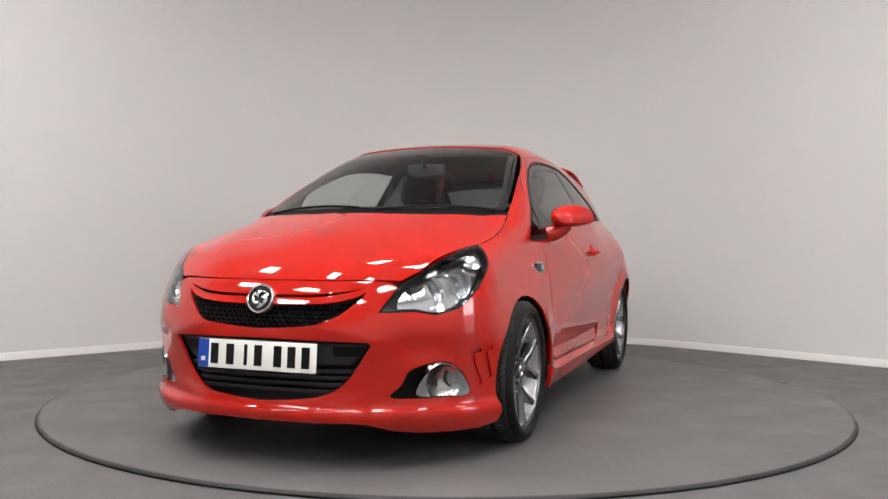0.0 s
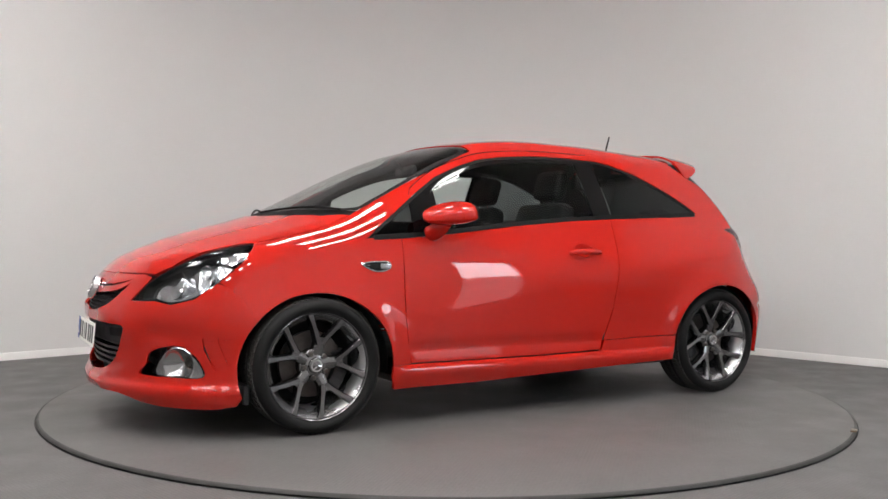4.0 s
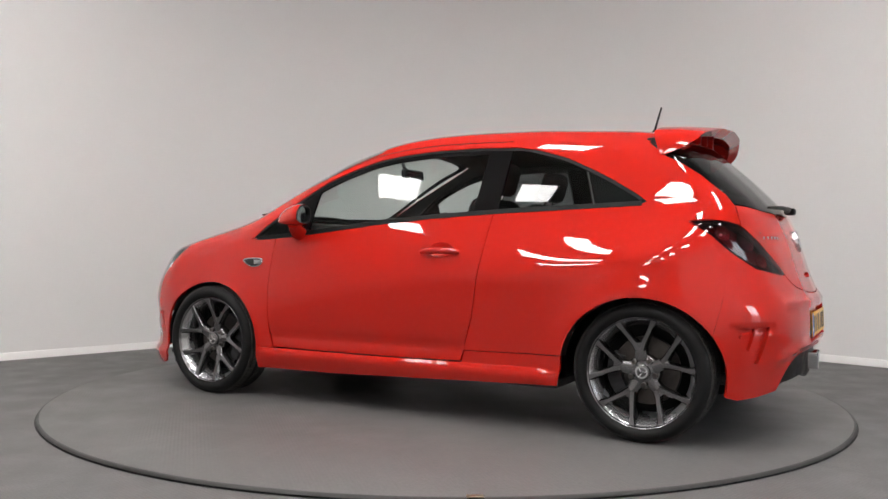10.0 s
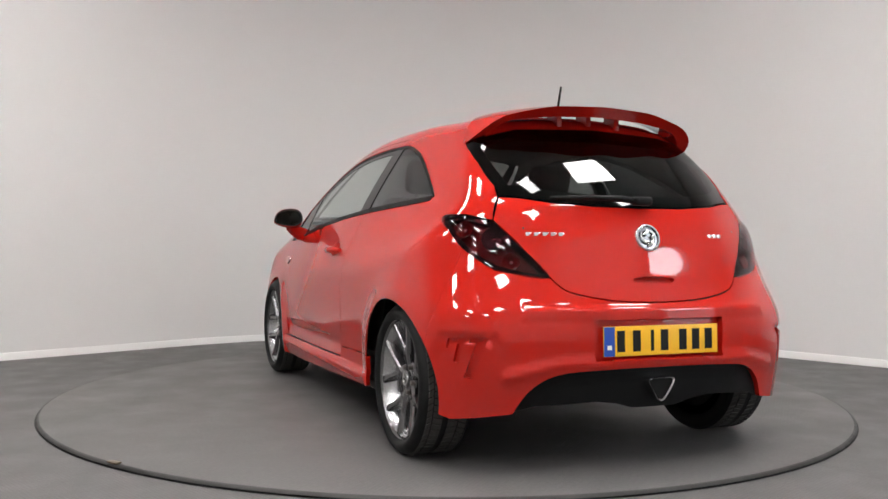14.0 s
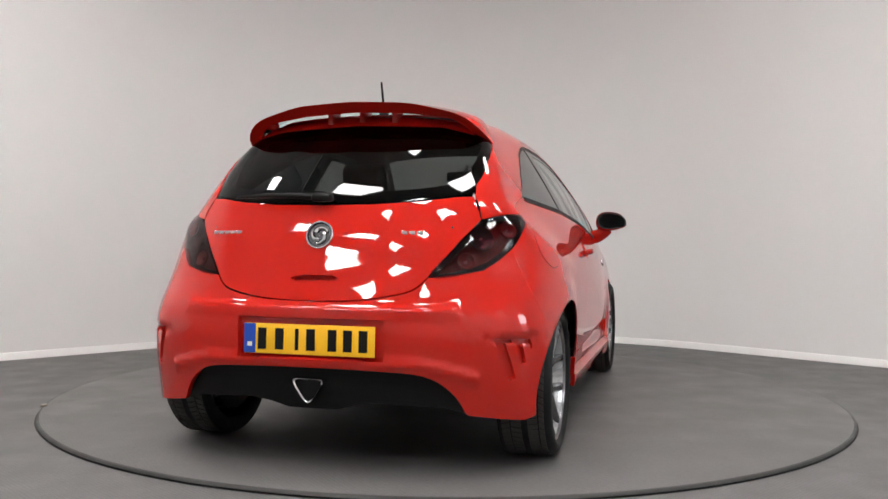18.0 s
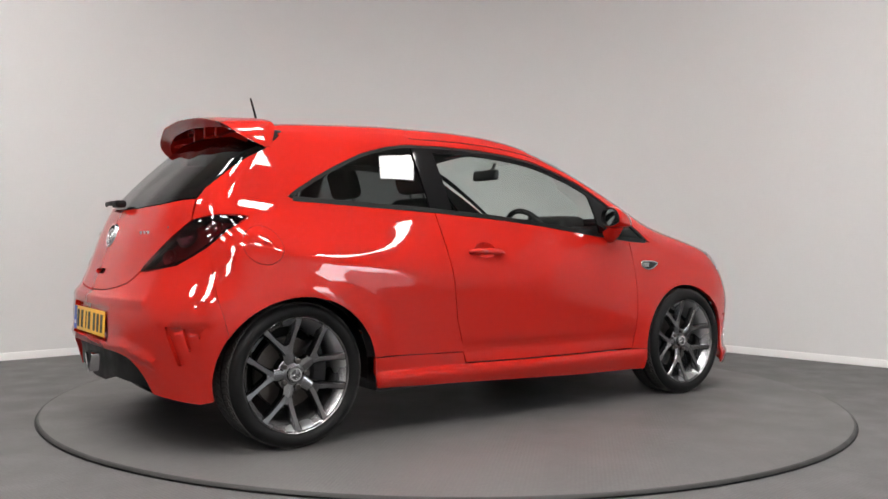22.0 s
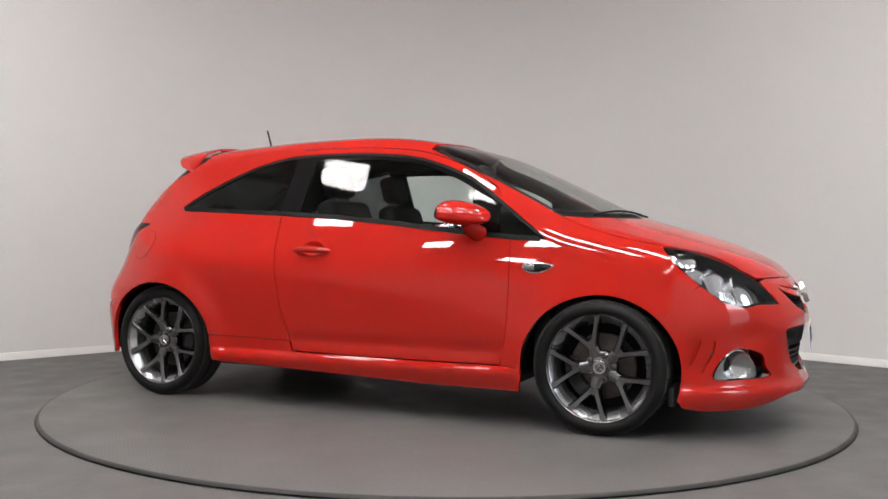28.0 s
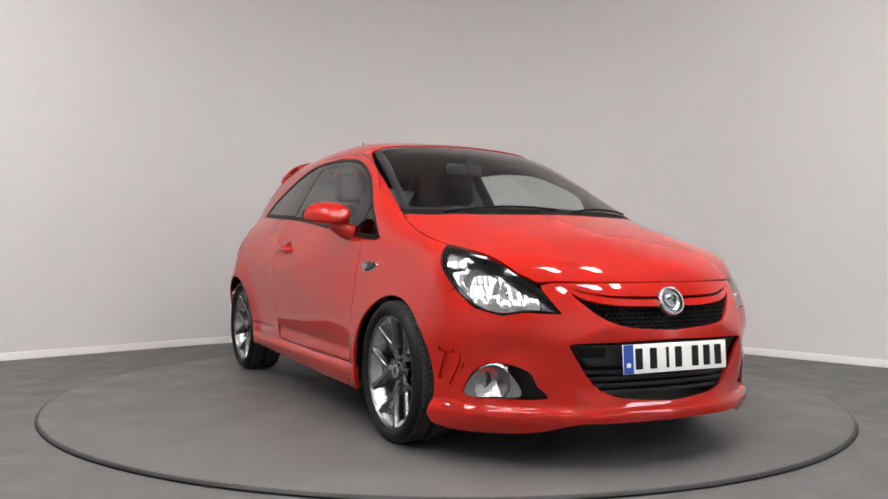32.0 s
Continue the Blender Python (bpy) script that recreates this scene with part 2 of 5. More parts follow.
CROWN = curve([(-2.0, 0.15), (-1.3, 0.13), (-0.4, 0.12), (0.4, 0.09), (1.1, 0.09), (1.4, 0.13), (2.1, 0.16)], 0.15)
ARCH = (1.2555, 0.305)


def smax(a, b, r):
    return np.maximum(a, b) + np.maximum(r - np.abs(a - b), 0) ** 2 / (4 * r)


def width(x, z):
    flare = 0
    for c in (ARCH[0], -ARCH[0]):
        d = np.hypot((x - c) * 0.915, z - ARCH[1])
        flare = flare + 0.026 * np.exp(-((d - 0.333) / 0.075) ** 2)
    h = z - 0.95
    low = SIDE(z) * PLAN(x) + flare
    high = BELT(x) - LEAN(x) * h - ROUND(x) * h * np.maximum(h, 0) + HAUNCH(x) * np.maximum(0.13 - h, 0) ** 2
    return -smax(-low, -high, 0.09)


def skin(x, y, z):
    """Negative inside the car's painted form, positive outside."""
    a = np.sqrt(y * y + 1e-6)
    f = a - width(x, z)
    f = smax(f, z - (TOP(x + SWEEP(x) * a * a) - CROWN(x) * a * a), 0.10)
    f = smax(f, x - (NOSE(z) - NOSE_PLAN(a)), 0.05)
    f = smax(f, TAIL(z) + TAIL_PLAN(a) * TAIL_TURN(z) - x, 0.06)
    return f


def solve(o, d, far):
    """First place from far inwards along o + t d where the skin lies."""
    n = len(o)
    lo, hi = np.zeros(n), np.full(n, far)
    ts = np.linspace(far, 0, 40)
    found = np.zeros(n, bool)
    for t0, t1 in zip(ts, ts[1:]):
        p = o + d * t1
        inside = (skin(p[:, 0], p[:, 1], p[:, 2]) < 0) & ~found
        lo[inside], hi[inside] = t1, t0
        found |= inside
    for _ in range(26):
        mid = (lo + hi) / 2
        p = o + d * mid[:, None]
        s = skin(p[:, 0], p[:, 1], p[:, 2]) < 0
        lo, hi = np.where(s, mid, lo), np.where(s, hi, mid)
    return o + d * ((lo + hi) / 2)[:, None]


def to_side(uv):
    o = np.stack([uv[:, 0], 0 * uv[:, 0], uv[:, 1]], 1)
    return solve(o, np.tile([0.0, 1.0, 0.0], (len(uv), 1)), 1.0)


def to_top(uv):
    o = np.stack([uv[:, 0], uv[:, 1], 0 * uv[:, 0] + 0.5], 1)
    return solve(o, np.tile([0.0, 0.0, 1.0], (len(uv), 1)), 1.1)


def to_front(uv):
    """u: angle in units of 60 degrees round a post at x 1.2; v: height."""
    a = uv[:, 0] * math.pi / 3
    o = np.stack([0 * a + 1.2, 0 * a, uv[:, 1]], 1)
    return solve(o, np.stack([np.cos(a), np.sin(a), 0 * a], 1), 1.15)


def to_rear(uv):
    a = uv[:, 0] * math.pi / 3
    o = np.stack([0 * a - 1.0, 0 * a, uv[:, 1]], 1)
    return solve(o, np.stack([-np.cos(a), np.sin(a), 0 * a], 1), 1.15)


def front_uv(p):
    p = np.asarray(p, float)
    return np.stack([np.arctan2(p[:, 1], p[:, 0] - 1.2) / (math.pi / 3), p[:, 2]], 1)


def rear_uv(p):
    p = np.asarray(p, float)
    return np.stack([np.arctan2(p[:, 1], -1.0 - p[:, 0]) / (math.pi / 3), p[:, 2]], 1)


def skin_normal(p):
    e = 0.004
    g = []
    for i in range(3):
        d = np.zeros(3)
        d[i] = e
        q, r = p + d, p - d
        g.append(skin(q[:, 0], q[:, 1], q[:, 2]) - skin(r[:, 0], r[:, 1], r[:, 2]))
    g = np.stack(g, 1)
    return g / np.linalg.norm(g, axis=1)[:, None]


def inside_poly(pts, poly):
    x, y = pts[:, 0], pts[:, 1]
    r = np.zeros(len(pts), bool)
    for (x0, y0), (x1, y1) in zip(poly, np.roll(poly, -1, 0)):
        if y0 == y1:
            continue
        r ^= ((y0 > y) != (y1 > y)) & (x < (x1 - x0) * (y - y0) / (y1 - y0) + x0)
    return r


def dense(poly, step, closed=True):
    out = []
    n = len(poly)
    for i in range(n if closed else n - 1):
        a, b = np.array(poly[i], float), np.array(poly[(i + 1) % n], float)
        k = max(int(np.ceil(np.linalg.norm(b - a) / step)), 1)
        out += [a + (b - a) * j / k for j in range(k)]
    if not closed:
        out.append(np.array(poly[-1], float))
    return np.array(out)


def rounded(poly, times=2, keep=0.25):
    """Corner cutting: softens the corners of a closed outline."""
    p = np.array(poly, float)
    for _ in range(times):
        q = np.roll(p, -1, 0)
        p = np.stack([p * (1 - keep) + q * keep, p * keep + q * (1 - keep)], 1).reshape(-1, 2)
    return p


def spline(poly, k=6, closed=True):
    """A smooth line through the points of an outline."""
    p = np.array(poly, float)
    n = len(p)
    out = []
    for i in range(n if closed else n - 1):
        a, b, c, d = (p[(i + j) % n] if closed else p[min(max(i + j, 0), n - 1)] for j in (-1, 0, 1, 2))
        for t in np.arange(k) / k:
            out.append(0.5 * ((2 * b) + (c - a) * t + (2 * a - 5 * b + 4 * c - d) * t * t + (3 * b - a - 3 * c + d) * t ** 3))
    if not closed:
        out.append(p[-1])
    return np.array(out)


def edge_distance(pts, poly):
    d = np.full(len(pts), 9.0)
    for a, b in zip(poly, np.roll(poly, -1, 0)):
        v = b - a
        t = np.clip(((pts - a) @ v) / max(v @ v, 1e-12), 0, 1)
        d = np.minimum(d, np.linalg.norm(pts - a - t[:, None] * v, axis=1))
    return d


def flat_mesh(outline, holes=(), step=0.03):
    loops = [dense(outline, step)] + [dense(h, step) for h in holes]
    lo, hi = loops[0].min(0), loops[0].max(0)
    gx, gy = np.meshgrid(np.arange(lo[0], hi[0], step), np.arange(lo[1], hi[1], step * 0.9))
    gx[::2] += step / 2
    g = np.stack([gx.ravel(), gy.ravel()], 1)
    ok = inside_poly(g, loops[0])
    for h in loops[1:]:
        ok &= ~inside_poly(g, h)
    g = g[ok]
    far = np.full(len(g), True)
    for l in loops:
        far &= edge_distance(g, l) > step * 0.45
    g = g[far]
    pts, edges = [], []
    for l in loops:
        n0 = len(pts)
        pts += [Vector(p) for p in l]
        edges += [(n0 + i, n0 + (i + 1) % len(l)) for i in range(len(l))]
    pts += [Vector(p) for p in g]
    vs, es, fs, *_ = delaunay_2d_cdt(pts, edges, [], 0, 1e-6)
    v = np.array([tuple(p) for p in vs])
    f = np.array([t for t in fs if len(t) == 3])
    c = v[f].mean(1)
    ok = inside_poly(c, loops[0])
    for h in loops[1:]:
        ok &= ~inside_poly(c, h)
    return v, f[ok]


def inset_line(poly, d, step):
    """The outline moved inwards by d."""
    p = dense(poly, step)
    t = np.roll(p, -1, 0) - np.roll(p, 1, 0)
    t /= np.maximum(np.linalg.norm(t, axis=1), 1e-9)[:, None]
    area = (p[:, 0] * np.roll(p[:, 1], -1) - np.roll(p[:, 0], -1) * p[:, 1]).sum()
    n = np.stack([-t[:, 1], t[:, 0]], 1) * (1 if area > 0 else -1)
    return p + n * d


def panel(name, mapper, outline, mat, parent, label="", holes=(), step=0.03, off=0.0, fold=0.014, mirror=False, shape=None, inset=0.0):
    """A piece of the skin within an outline in the mapper's plane, its rim folded inwards."""
    outline = np.array(outline, float)
    if inset:
        outline = inset_line(outline, inset, step)
    uv, f = flat_mesh(outline, [np.array(h, float) for h in holes], step)
    p = mapper(uv)
    n = skin_normal(p)
    p = p + n * off
    if shape is not None:
        p = shape(p, n, uv)
        fn = np.cross(p[f[:, 1]] - p[f[:, 0]], p[f[:, 2]] - p[f[:, 0]])
        fn *= np.sign((fn * n[f[:, 0]]).sum(1))[:, None]
        vn = np.zeros_like(p)
        for k in range(3):
            np.add.at(vn, f[:, k], fn)
        vn /= np.maximum(np.linalg.norm(vn, axis=1), 1e-12)[:, None]

        def full(w):
            q = mapper(w)
            m = skin_normal(q)
            return shape(q + m * off, m, w)
        e = 0.003
        gn = np.cross(full(uv + [e, 0]) - full(uv - [e, 0]), full(uv + [0, e]) - full(uv - [0, e]))
        gn /= np.maximum(np.linalg.norm(gn, axis=1), 1e-12)[:, None]
        gn *= np.sign((gn * vn).sum(1))[:, None]
        good = (gn * vn).sum(1) > 0.9
        n = np.where(good[:, None], gn, vn)
    e1, e2 = p[f[:, 1]] - p[f[:, 0]], p[f[:, 2]] - p[f[:, 0]]
    if (np.cross(e1, e2) * n[f[:, 0]]).sum() < 0:
        f = f[:, ::-1]
    faces = [tuple(t) for t in f]
    verts, norms = list(p), list(n)
    if fold:
        used = {}
        for t in faces:
            for a, b in ((t[0], t[1]), (t[1], t[2]), (t[2], t[0])):
                used[(a, b)] = used.get((a, b), 0) + 1
        rim = [(a, b) for (a, b) in used if (b, a) not in used]
        copy = {}
        for a, b in rim:
            for k in (a, b):
                if k not in copy:
                    copy[k] = (len(verts), len(verts) + 1)
                    verts += [p[k], p[k] - n[k] * fold]
                    norms += [np.zeros(3), np.zeros(3)]
            faces.append((copy[b][0], copy[a][0], copy[a][1], copy[b][1]))
    made = [link_mesh(name, verts, faces, mat, parent, label, normals=norms)]
    if mirror:
        s = np.array([1, -1, 1])
        made.append(link_mesh(name, [v * s for v in verts], [t[::-1] for t in faces], mat, parent, label, normals=[v * s for v in norms]))
    return made


# ---------------------------------------------------------------- the studio
FLOOR_Z = -0.020
R_TABLE = 2.19


ROOM_H = 4.2
R_WALL = 3.22
EAST, WEST, SOUTH = (5.98, -1.43), (-8.78, -4.23), (-2.77, -10.24)     # corners of the hall, whose walls stand at 45 degrees
DOOR_A, DOOR_B, DOOR_H = (4.526, -2.873), (3.926, -3.473), 2.7            # jambs of the tall gateway in the south-east wall


def wall_plan():
    """Plan of the wall: an arc round the turntable that goes over into straight runs at 45 degrees."""
    arc = [(R_WALL * math.cos(radians(a)), R_WALL * math.sin(radians(a))) for a in range(45, 136, 3)]
    return [EAST] + arc + [WEST]


def straight_wall(bm, a, b, z0, z1, thick=0.15):
    d = Vector((b[0] - a[0], b[1] - a[1], 0))
    box(bm, (0, -thick, z0), (d.length, 0, z1), 0, pose(a[0], a[1], 0, 0, 0, math.degrees(math.atan2(d.y, d.x))))


def studio():
    plan = wall_plan()
    bm = bmesh.new()
    ring = []
    for (x, y) in plan:
        d = Vector((x, y, 0)).normalized() * 0.15
        ring.append([bm.verts.new(v) for v in ((x, y, FLOOR_Z), (x, y, ROOM_H), (x + d.x, y + d.y, ROOM_H), (x + d.x, y + d.y, FLOOR_Z))])
    for a, b in zip(ring, ring[1:]):
        for k in range(4):
            bm.faces.new((a[k], a[(k + 1) % 4], b[(k + 1) % 4], b[k]))
    tagged(part("wall_curved", bm, WALL), "smooth off-white painted curved studio wall", "wall", kind="structure")
    # unseen walls, added to close the hall and shape what the car reflects
    bm = bmesh.new()
    straight_wall(bm, WEST, SOUTH, FLOOR_Z, ROOM_H)
    tagged(part("wall_southwest", bm, REAR_WALL, smooth=False), "plain grey unseen wall added opposite the curved wall", "wall", kind="structure")
    bm = bmesh.new()
    straight_wall(bm, SOUTH, DOOR_B, FLOOR_Z, ROOM_H)
    straight_wall(bm, DOOR_A, EAST, FLOOR_Z, ROOM_H)
    straight_wall(bm, DOOR_B, DOOR_A, DOOR_H, ROOM_H)
    tagged(part("wall_southeast", bm, REAR_WALL, smooth=False), "plain grey unseen wall added round an open doorway", "wall", kind="structure")
    bm = bmesh.new()
    straight_wall(bm, (3.7, -5.6), (6.6, -2.7), 1.9, 5.2, 0.05)
    tagged(part("backdrop", bm, DAYLIGHT, smooth=False), "bright daylight sky outside the gateway", "daylight", kind="structure")
    # unseen sheet whose weak glow stands in for the daylit yard
    bm = bmesh.new()
    straight_wall(bm, (3.7, -5.6), (6.6, -2.7), -0.1, 1.9, 0.05)
    tagged(part("backdrop_yard", bm, YARD, smooth=False), "dim glowing sheet for the yard outside the gateway", "daylight", kind="structure")
    bm = bmesh.new()
    for (xa, ya), (xb, yb) in zip(plan, plan[1:]):
        pts = []
        for x, y in ((xa, ya), (xb, yb)):
            d = Vector((x, y)).normalized() * -0.012
            pts.append([bm.verts.new((x + d.x * k, y + d.y * k, z)) for k, z in ((0, FLOOR_Z), (1, FLOOR_Z), (1, 0.030), (0.7, 0.036), (0, 0.037))])
        for k in range(4):
            bm.faces.new((pts[0][k], pts[0][k + 1], pts[1][k + 1], pts[1][k]))
    bmesh.ops.remove_doubles(bm, verts=bm.verts, dist=1e-5)
    tagged(part("baseboard", bm, SKIRTING), "thin white skirting strip along the wall", "skirting", kind="structure")
    bm = bmesh.new()
    box(bm, (-10, -12, -0.2), (8, 5, FLOOR_Z))
    tagged(part("floor", bm, FLOOR, smooth=False), "dark grey fine-textured studio floor", "floor", kind="structure")
    bm = bmesh.new()
    box(bm, (-10, -12, ROOM_H), (8, 5, ROOM_H + 0.2))
    tagged(part("ceiling", bm, CEIL, smooth=False), "plain white studio ceiling", "ceiling", kind="structure")
    # lamp grid, along the room's own axes
    rows = {2.0: (0.78, -0.9, -2.45, -4.1, -5.75, -7.4), 3.65: (0.78, -0.9, -2.5, -4.1, -5.75), 0.32: (-0.9, -2.4, -4.1, -5.75), -1.37: (-2.5, -4.1)}
    spots = [((u + v) * 0.7071, (u - v) * 0.7071) for v, us in rows.items() for u in us]
    first = None
    for gx, gy in spots:
        if first is None:
            first = thing("ceiling_light", "square white glowing ceiling panel lamp", "ceiling light", "ceiling panel lamps", m=pose(gx, gy, ROOM_H, 0, 0, 45))
            bm = bmesh.new()
            box(bm, (-0.25, -0.25, -0.016), (0.25, 0.25, -0.008))
            part("diffuser", bm, LAMP, first, smooth=False)
            bm = bmesh.new()
            for lo, hi in (((-0.265, -0.265), (0.265, -0.252)), ((-0.265, 0.252), (0.265, 0.265)), ((-0.265, -0.251), (-0.252, 0.251)), ((0.252, -0.251), (0.265, 0.251))):
                box(bm, (*lo, -0.020), (*hi, -0.001))
            part("frame", bm, SKIRTING, first, smooth=False)
        else:
            copy_thing(first, pose(gx, gy, ROOM_H, 0, 0, 45))


def turntable():
    t = thing("turntable", "round dark grey turntable platform with a rubber edge", "turntable")
    bm = bmesh.new()
    lathe(bm, [(0.001, 0), (1.0, 0), (R_TABLE - 0.004, 0), (R_TABLE, -0.002), (R_TABLE, FLOOR_Z + 0.001)], axis="z", segs=180)
    part("deck", bm, DECK, t)
    bm = bmesh.new()
    lathe(bm, [(R_TABLE - 0.0005, -0.0022), (R_TABLE + 0.005, -0.0025), (R_TABLE + 0.012, -0.006), (R_TABLE + 0.016, -0.0125)], axis="z", segs=220)
    part("edge_trim", bm, EDGE, t, "worn dark grey edge strip")
    # black band that draws the shadow line in the gap below the strip
    bm = bmesh.new()
    lathe(bm, [(R_TABLE + 0.0155, -0.012), (R_TABLE + 0.013, -0.014), (R_TABLE + 0.014, FLOOR_Z + 0.0006), (R_TABLE + 0.020, FLOOR_Z + 0.0004)], axis="z", segs=220)
    part("gap_shadow", bm, RUBBER, t, "black band for the shaded gap under the edge strip")
    # joint clip on the rubber edge
    bm = bmesh.new()
    box(bm, (-0.014, -0.03, -0.004), (0.014, 0.03, 0.003), 0.003, pose(0, 0, 0, 0, 0, 121.2) @ Matrix.Translation((R_TABLE + 0.004, 0, 0.002)))
    part("joint_clip", bm, BRASS, t, "small worn metal joint clip")
    return t


studio()
TABLE = turntable()
CAR = thing("car", "bright red three-door hatchback standing on the turntable", "car")




# ---------------------------------------------------------------- the car: outlines on its skin
DLO_TOP = [(0.985, 0.893), (0.924, 0.947), (0.703, 1.112), (0.562, 1.205), (0.415, 1.268), (0.267, 1.316), (0.116, 1.341),
           (-0.095, 1.358), (-0.338, 1.361), (-0.549, 1.353), (-0.668, 1.332), (-0.815, 1.289), (-0.958, 1.225), (-1.071, 1.168), (-1.186, 1.10), (-1.237, 1.064)]
DLO_LOW = [(-1.215, 1.053), (-0.903, 1.038), (-0.505, 1.02), (-0.171, 0.999), (0.175, 0.967), (0.547, 0.922), (0.815, 0.897), (0.96, 0.889)]
DOOR_FRONT = [(0.820, 0.83), (0.823, 0.75), (0.827, 0.635), (0.824, 0.52), (0.812, 0.405), (0.788, 0.292)]
DOOR_REAR = [(-0.371, 0.296), (-0.400, 0.388), (-0.440, 0.51), (-0.462, 0.645), (-0.484, 0.786), (-0.490, 0.843)]
SCREEN_EDGE = [(1.03, 0.667), (0.85, 0.642), (0.70, 0.616), (0.40, 0.552), (0.28, 0.515)]
ROOF_EDGE = [(0.28, 0.515), (0.0, 0.505), (-0.6, 0.497), (-1.1, 0.497), (-1.20, 0.505)]
LAMP_EDGE = [(1.998, 0.452, 0.603), (1.923, 0.496, 0.69), (1.83, 0.565, 0.757), (1.67, 0.635, 0.832), (1.52, 0.685, 0.862), (1.528, 0.73, 0.84),
             (1.585, 0.762, 0.775), (1.685, 0.745, 0.687), (1.78, 0.704, 0.618), (1.867, 0.634, 0.592), (1.92, 0.568, 0.606), (1.96, 0.508, 0.604)]
TAIL_EDGE = [(-1.440, 0.728, 0.970), (-1.55, 0.668, 0.977), (-1.630, 0.595, 0.950), (-1.703, 0.533, 0.872), (-1.79, 0.430, 0.738),
             (-1.699, 0.613, 0.768), (-1.60, 0.70, 0.844), (-1.533, 0.729, 0.909)]


ARCH_R = (0.364, 0.333)          # half width and height of the wheel openings
FRONT_SEAM = [(1.5423, 0.5100), (1.553, 0.540), (1.568, 0.573), (1.59, 0.61), (1.62, 0.64), (1.655, 0.667), (1.685, 0.687)]
REAR_SEAM = [(-1.60, 0.844), (-1.602, 0.80), (-1.603, 0.75), (-1.602, 0.70), (-1.599, 0.65), (-1.592, 0.60), (-1.580, 0.55), (-1.5642, 0.4815)]


def arch_line(c, a0, a1, n=26):
    return [(c + ARCH_R[0] * math.cos(radians(a)), ARCH[1] + ARCH_R[1] * math.sin(radians(a))) for a in np.linspace(a0, a1, n)]


def xz(p):
    return [tuple(q) for q in np.asarray(p)[:, [0, 2]]]


def nose_points(yz):
    y, z = np.array(yz, float).T
    return np.stack([NOSE(z) - NOSE_PLAN(np.abs(y)), y, z], 1)


def tail_points(yz):
    y, z = np.array(yz, float).T
    return np.stack([TAIL(z) + TAIL_PLAN(np.abs(y)) * TAIL_TURN(z), y, z], 1)


def yz_both(half):
    return list(half) + [(-y, z) for y, z in reversed(half) if abs(y) > 1e-6]


def body_panels():
    # screen edge and roof edge in the side view
    screen = xz(to_top(np.array(SCREEN_EDGE)))
    roof = xz(to_top(spline(ROOF_EDGE, 4, False)))
    rear_edge = [(-1.263, 1.30), (-1.288, 1.279), (-1.37, 1.238), (-1.448, 1.187), (-1.561, 1.091), (-1.598, 1.044), (-1.629, 0.957)]
    lamp_top = [(-1.55, 0.977), (-1.440, 0.972), (-1.533, 0.909), (-1.60, 0.844)]
    frame = [(1.005, 0.886)] + screen + roof[1:] + rear_edge + lamp_top + REAR_SEAM[1:]
    frame += arch_line(-ARCH[0], 148, 9.8)[1:] + [(-0.60, 0.356), (-0.39, 0.352)] + DOOR_REAR[1:]
    frame += [DLO_LOW[2], DLO_LOW[1], DLO_LOW[0]] + DLO_TOP[::-1]
    panel("side_frame", to_side, frame, RED, CAR, mirror=True, step=0.026, fold=0.004)
    panel("inner_frame", to_side, frame, LINER, CAR, "dark inner lining of the body side", mirror=True, step=0.026, fold=0.0, off=-0.0045)
    wing = [(0.818, 0.895)] + DOOR_FRONT + arch_line(ARCH[0], 182.8, 38) + FRONT_SEAM[1:] + [(1.585, 0.775), (1.528, 0.84), (1.515, 0.864)]
    seam = to_top(spline([(1.515, 0.688), (1.40, 0.698), (1.25, 0.695), (1.10, 0.678), (1.03, 0.667)], 4, False))
    wing += xz(seam) + [(1.005, 0.886), (0.96, 0.889)]
    panel("front_wing", to_side, wing, RED, CAR, mirror=True, step=0.024, fold=0.012, inset=0.0002)
    door = [(0.818, 0.895)] + DOOR_FRONT + [(0.4, 0.29), (0.0, 0.29)] + DOOR_REAR + [DLO_LOW[2]] + DLO_LOW[3:7]
    cup = [(-0.255 + 0.066 * math.cos(a), 0.836 + 0.038 * math.sin(a)) for a in np.linspace(0, 2 * math.pi, 30, endpoint=False)]

    def door_form(p, n, uv):
        # shallow scoop along the foot of the door
        d = np.exp(-((p[:, 2] - 0.358) / 0.034) ** 2) * 0.010
        return p - n * d[:, None]
    doors = panel("door", to_side, door, RED, CAR, mirror=True, step=0.026, fold=0.03, inset=0.0036, shape=door_form, holes=[cup])
    front = to_front(front_uv(nose_points([(y, 0.718) for y in (0, 0.06, 0.12, 0.18, 0.24, 0.30, 0.36, 0.41, 0.45)])))
    bonnet_half = [(p[0], p[1]) for p in front] + [(1.905, 0.502), (1.84, 0.556), (1.67, 0.633), (1.515, 0.6865)]
    bonnet_half += [(1.40, 0.6965), (1.25, 0.6935), (1.10, 0.6765), (1.045, 0.665), (1.14, 0.58), (1.26, 0.40), (1.33, 0.2), (1.345, 0)]
    bonnet = bonnet_half + [(x, -y) for x, y in bonnet_half[-2:0:-1]]

    def bonnet_form(p, n, uv):
        # two soft ribs that run forward
        rib = 0.003 * np.exp(-((np.abs(p[:, 1]) - 0.42 - 0.1 * (1.6 - p[:, 0])) / 0.10) ** 2)
        return p + n * rib[:, None]
    panel("bonnet", to_top, bonnet, RED, CAR, step=0.020, fold=0.02, inset=0.0012, shape=bonnet_form)
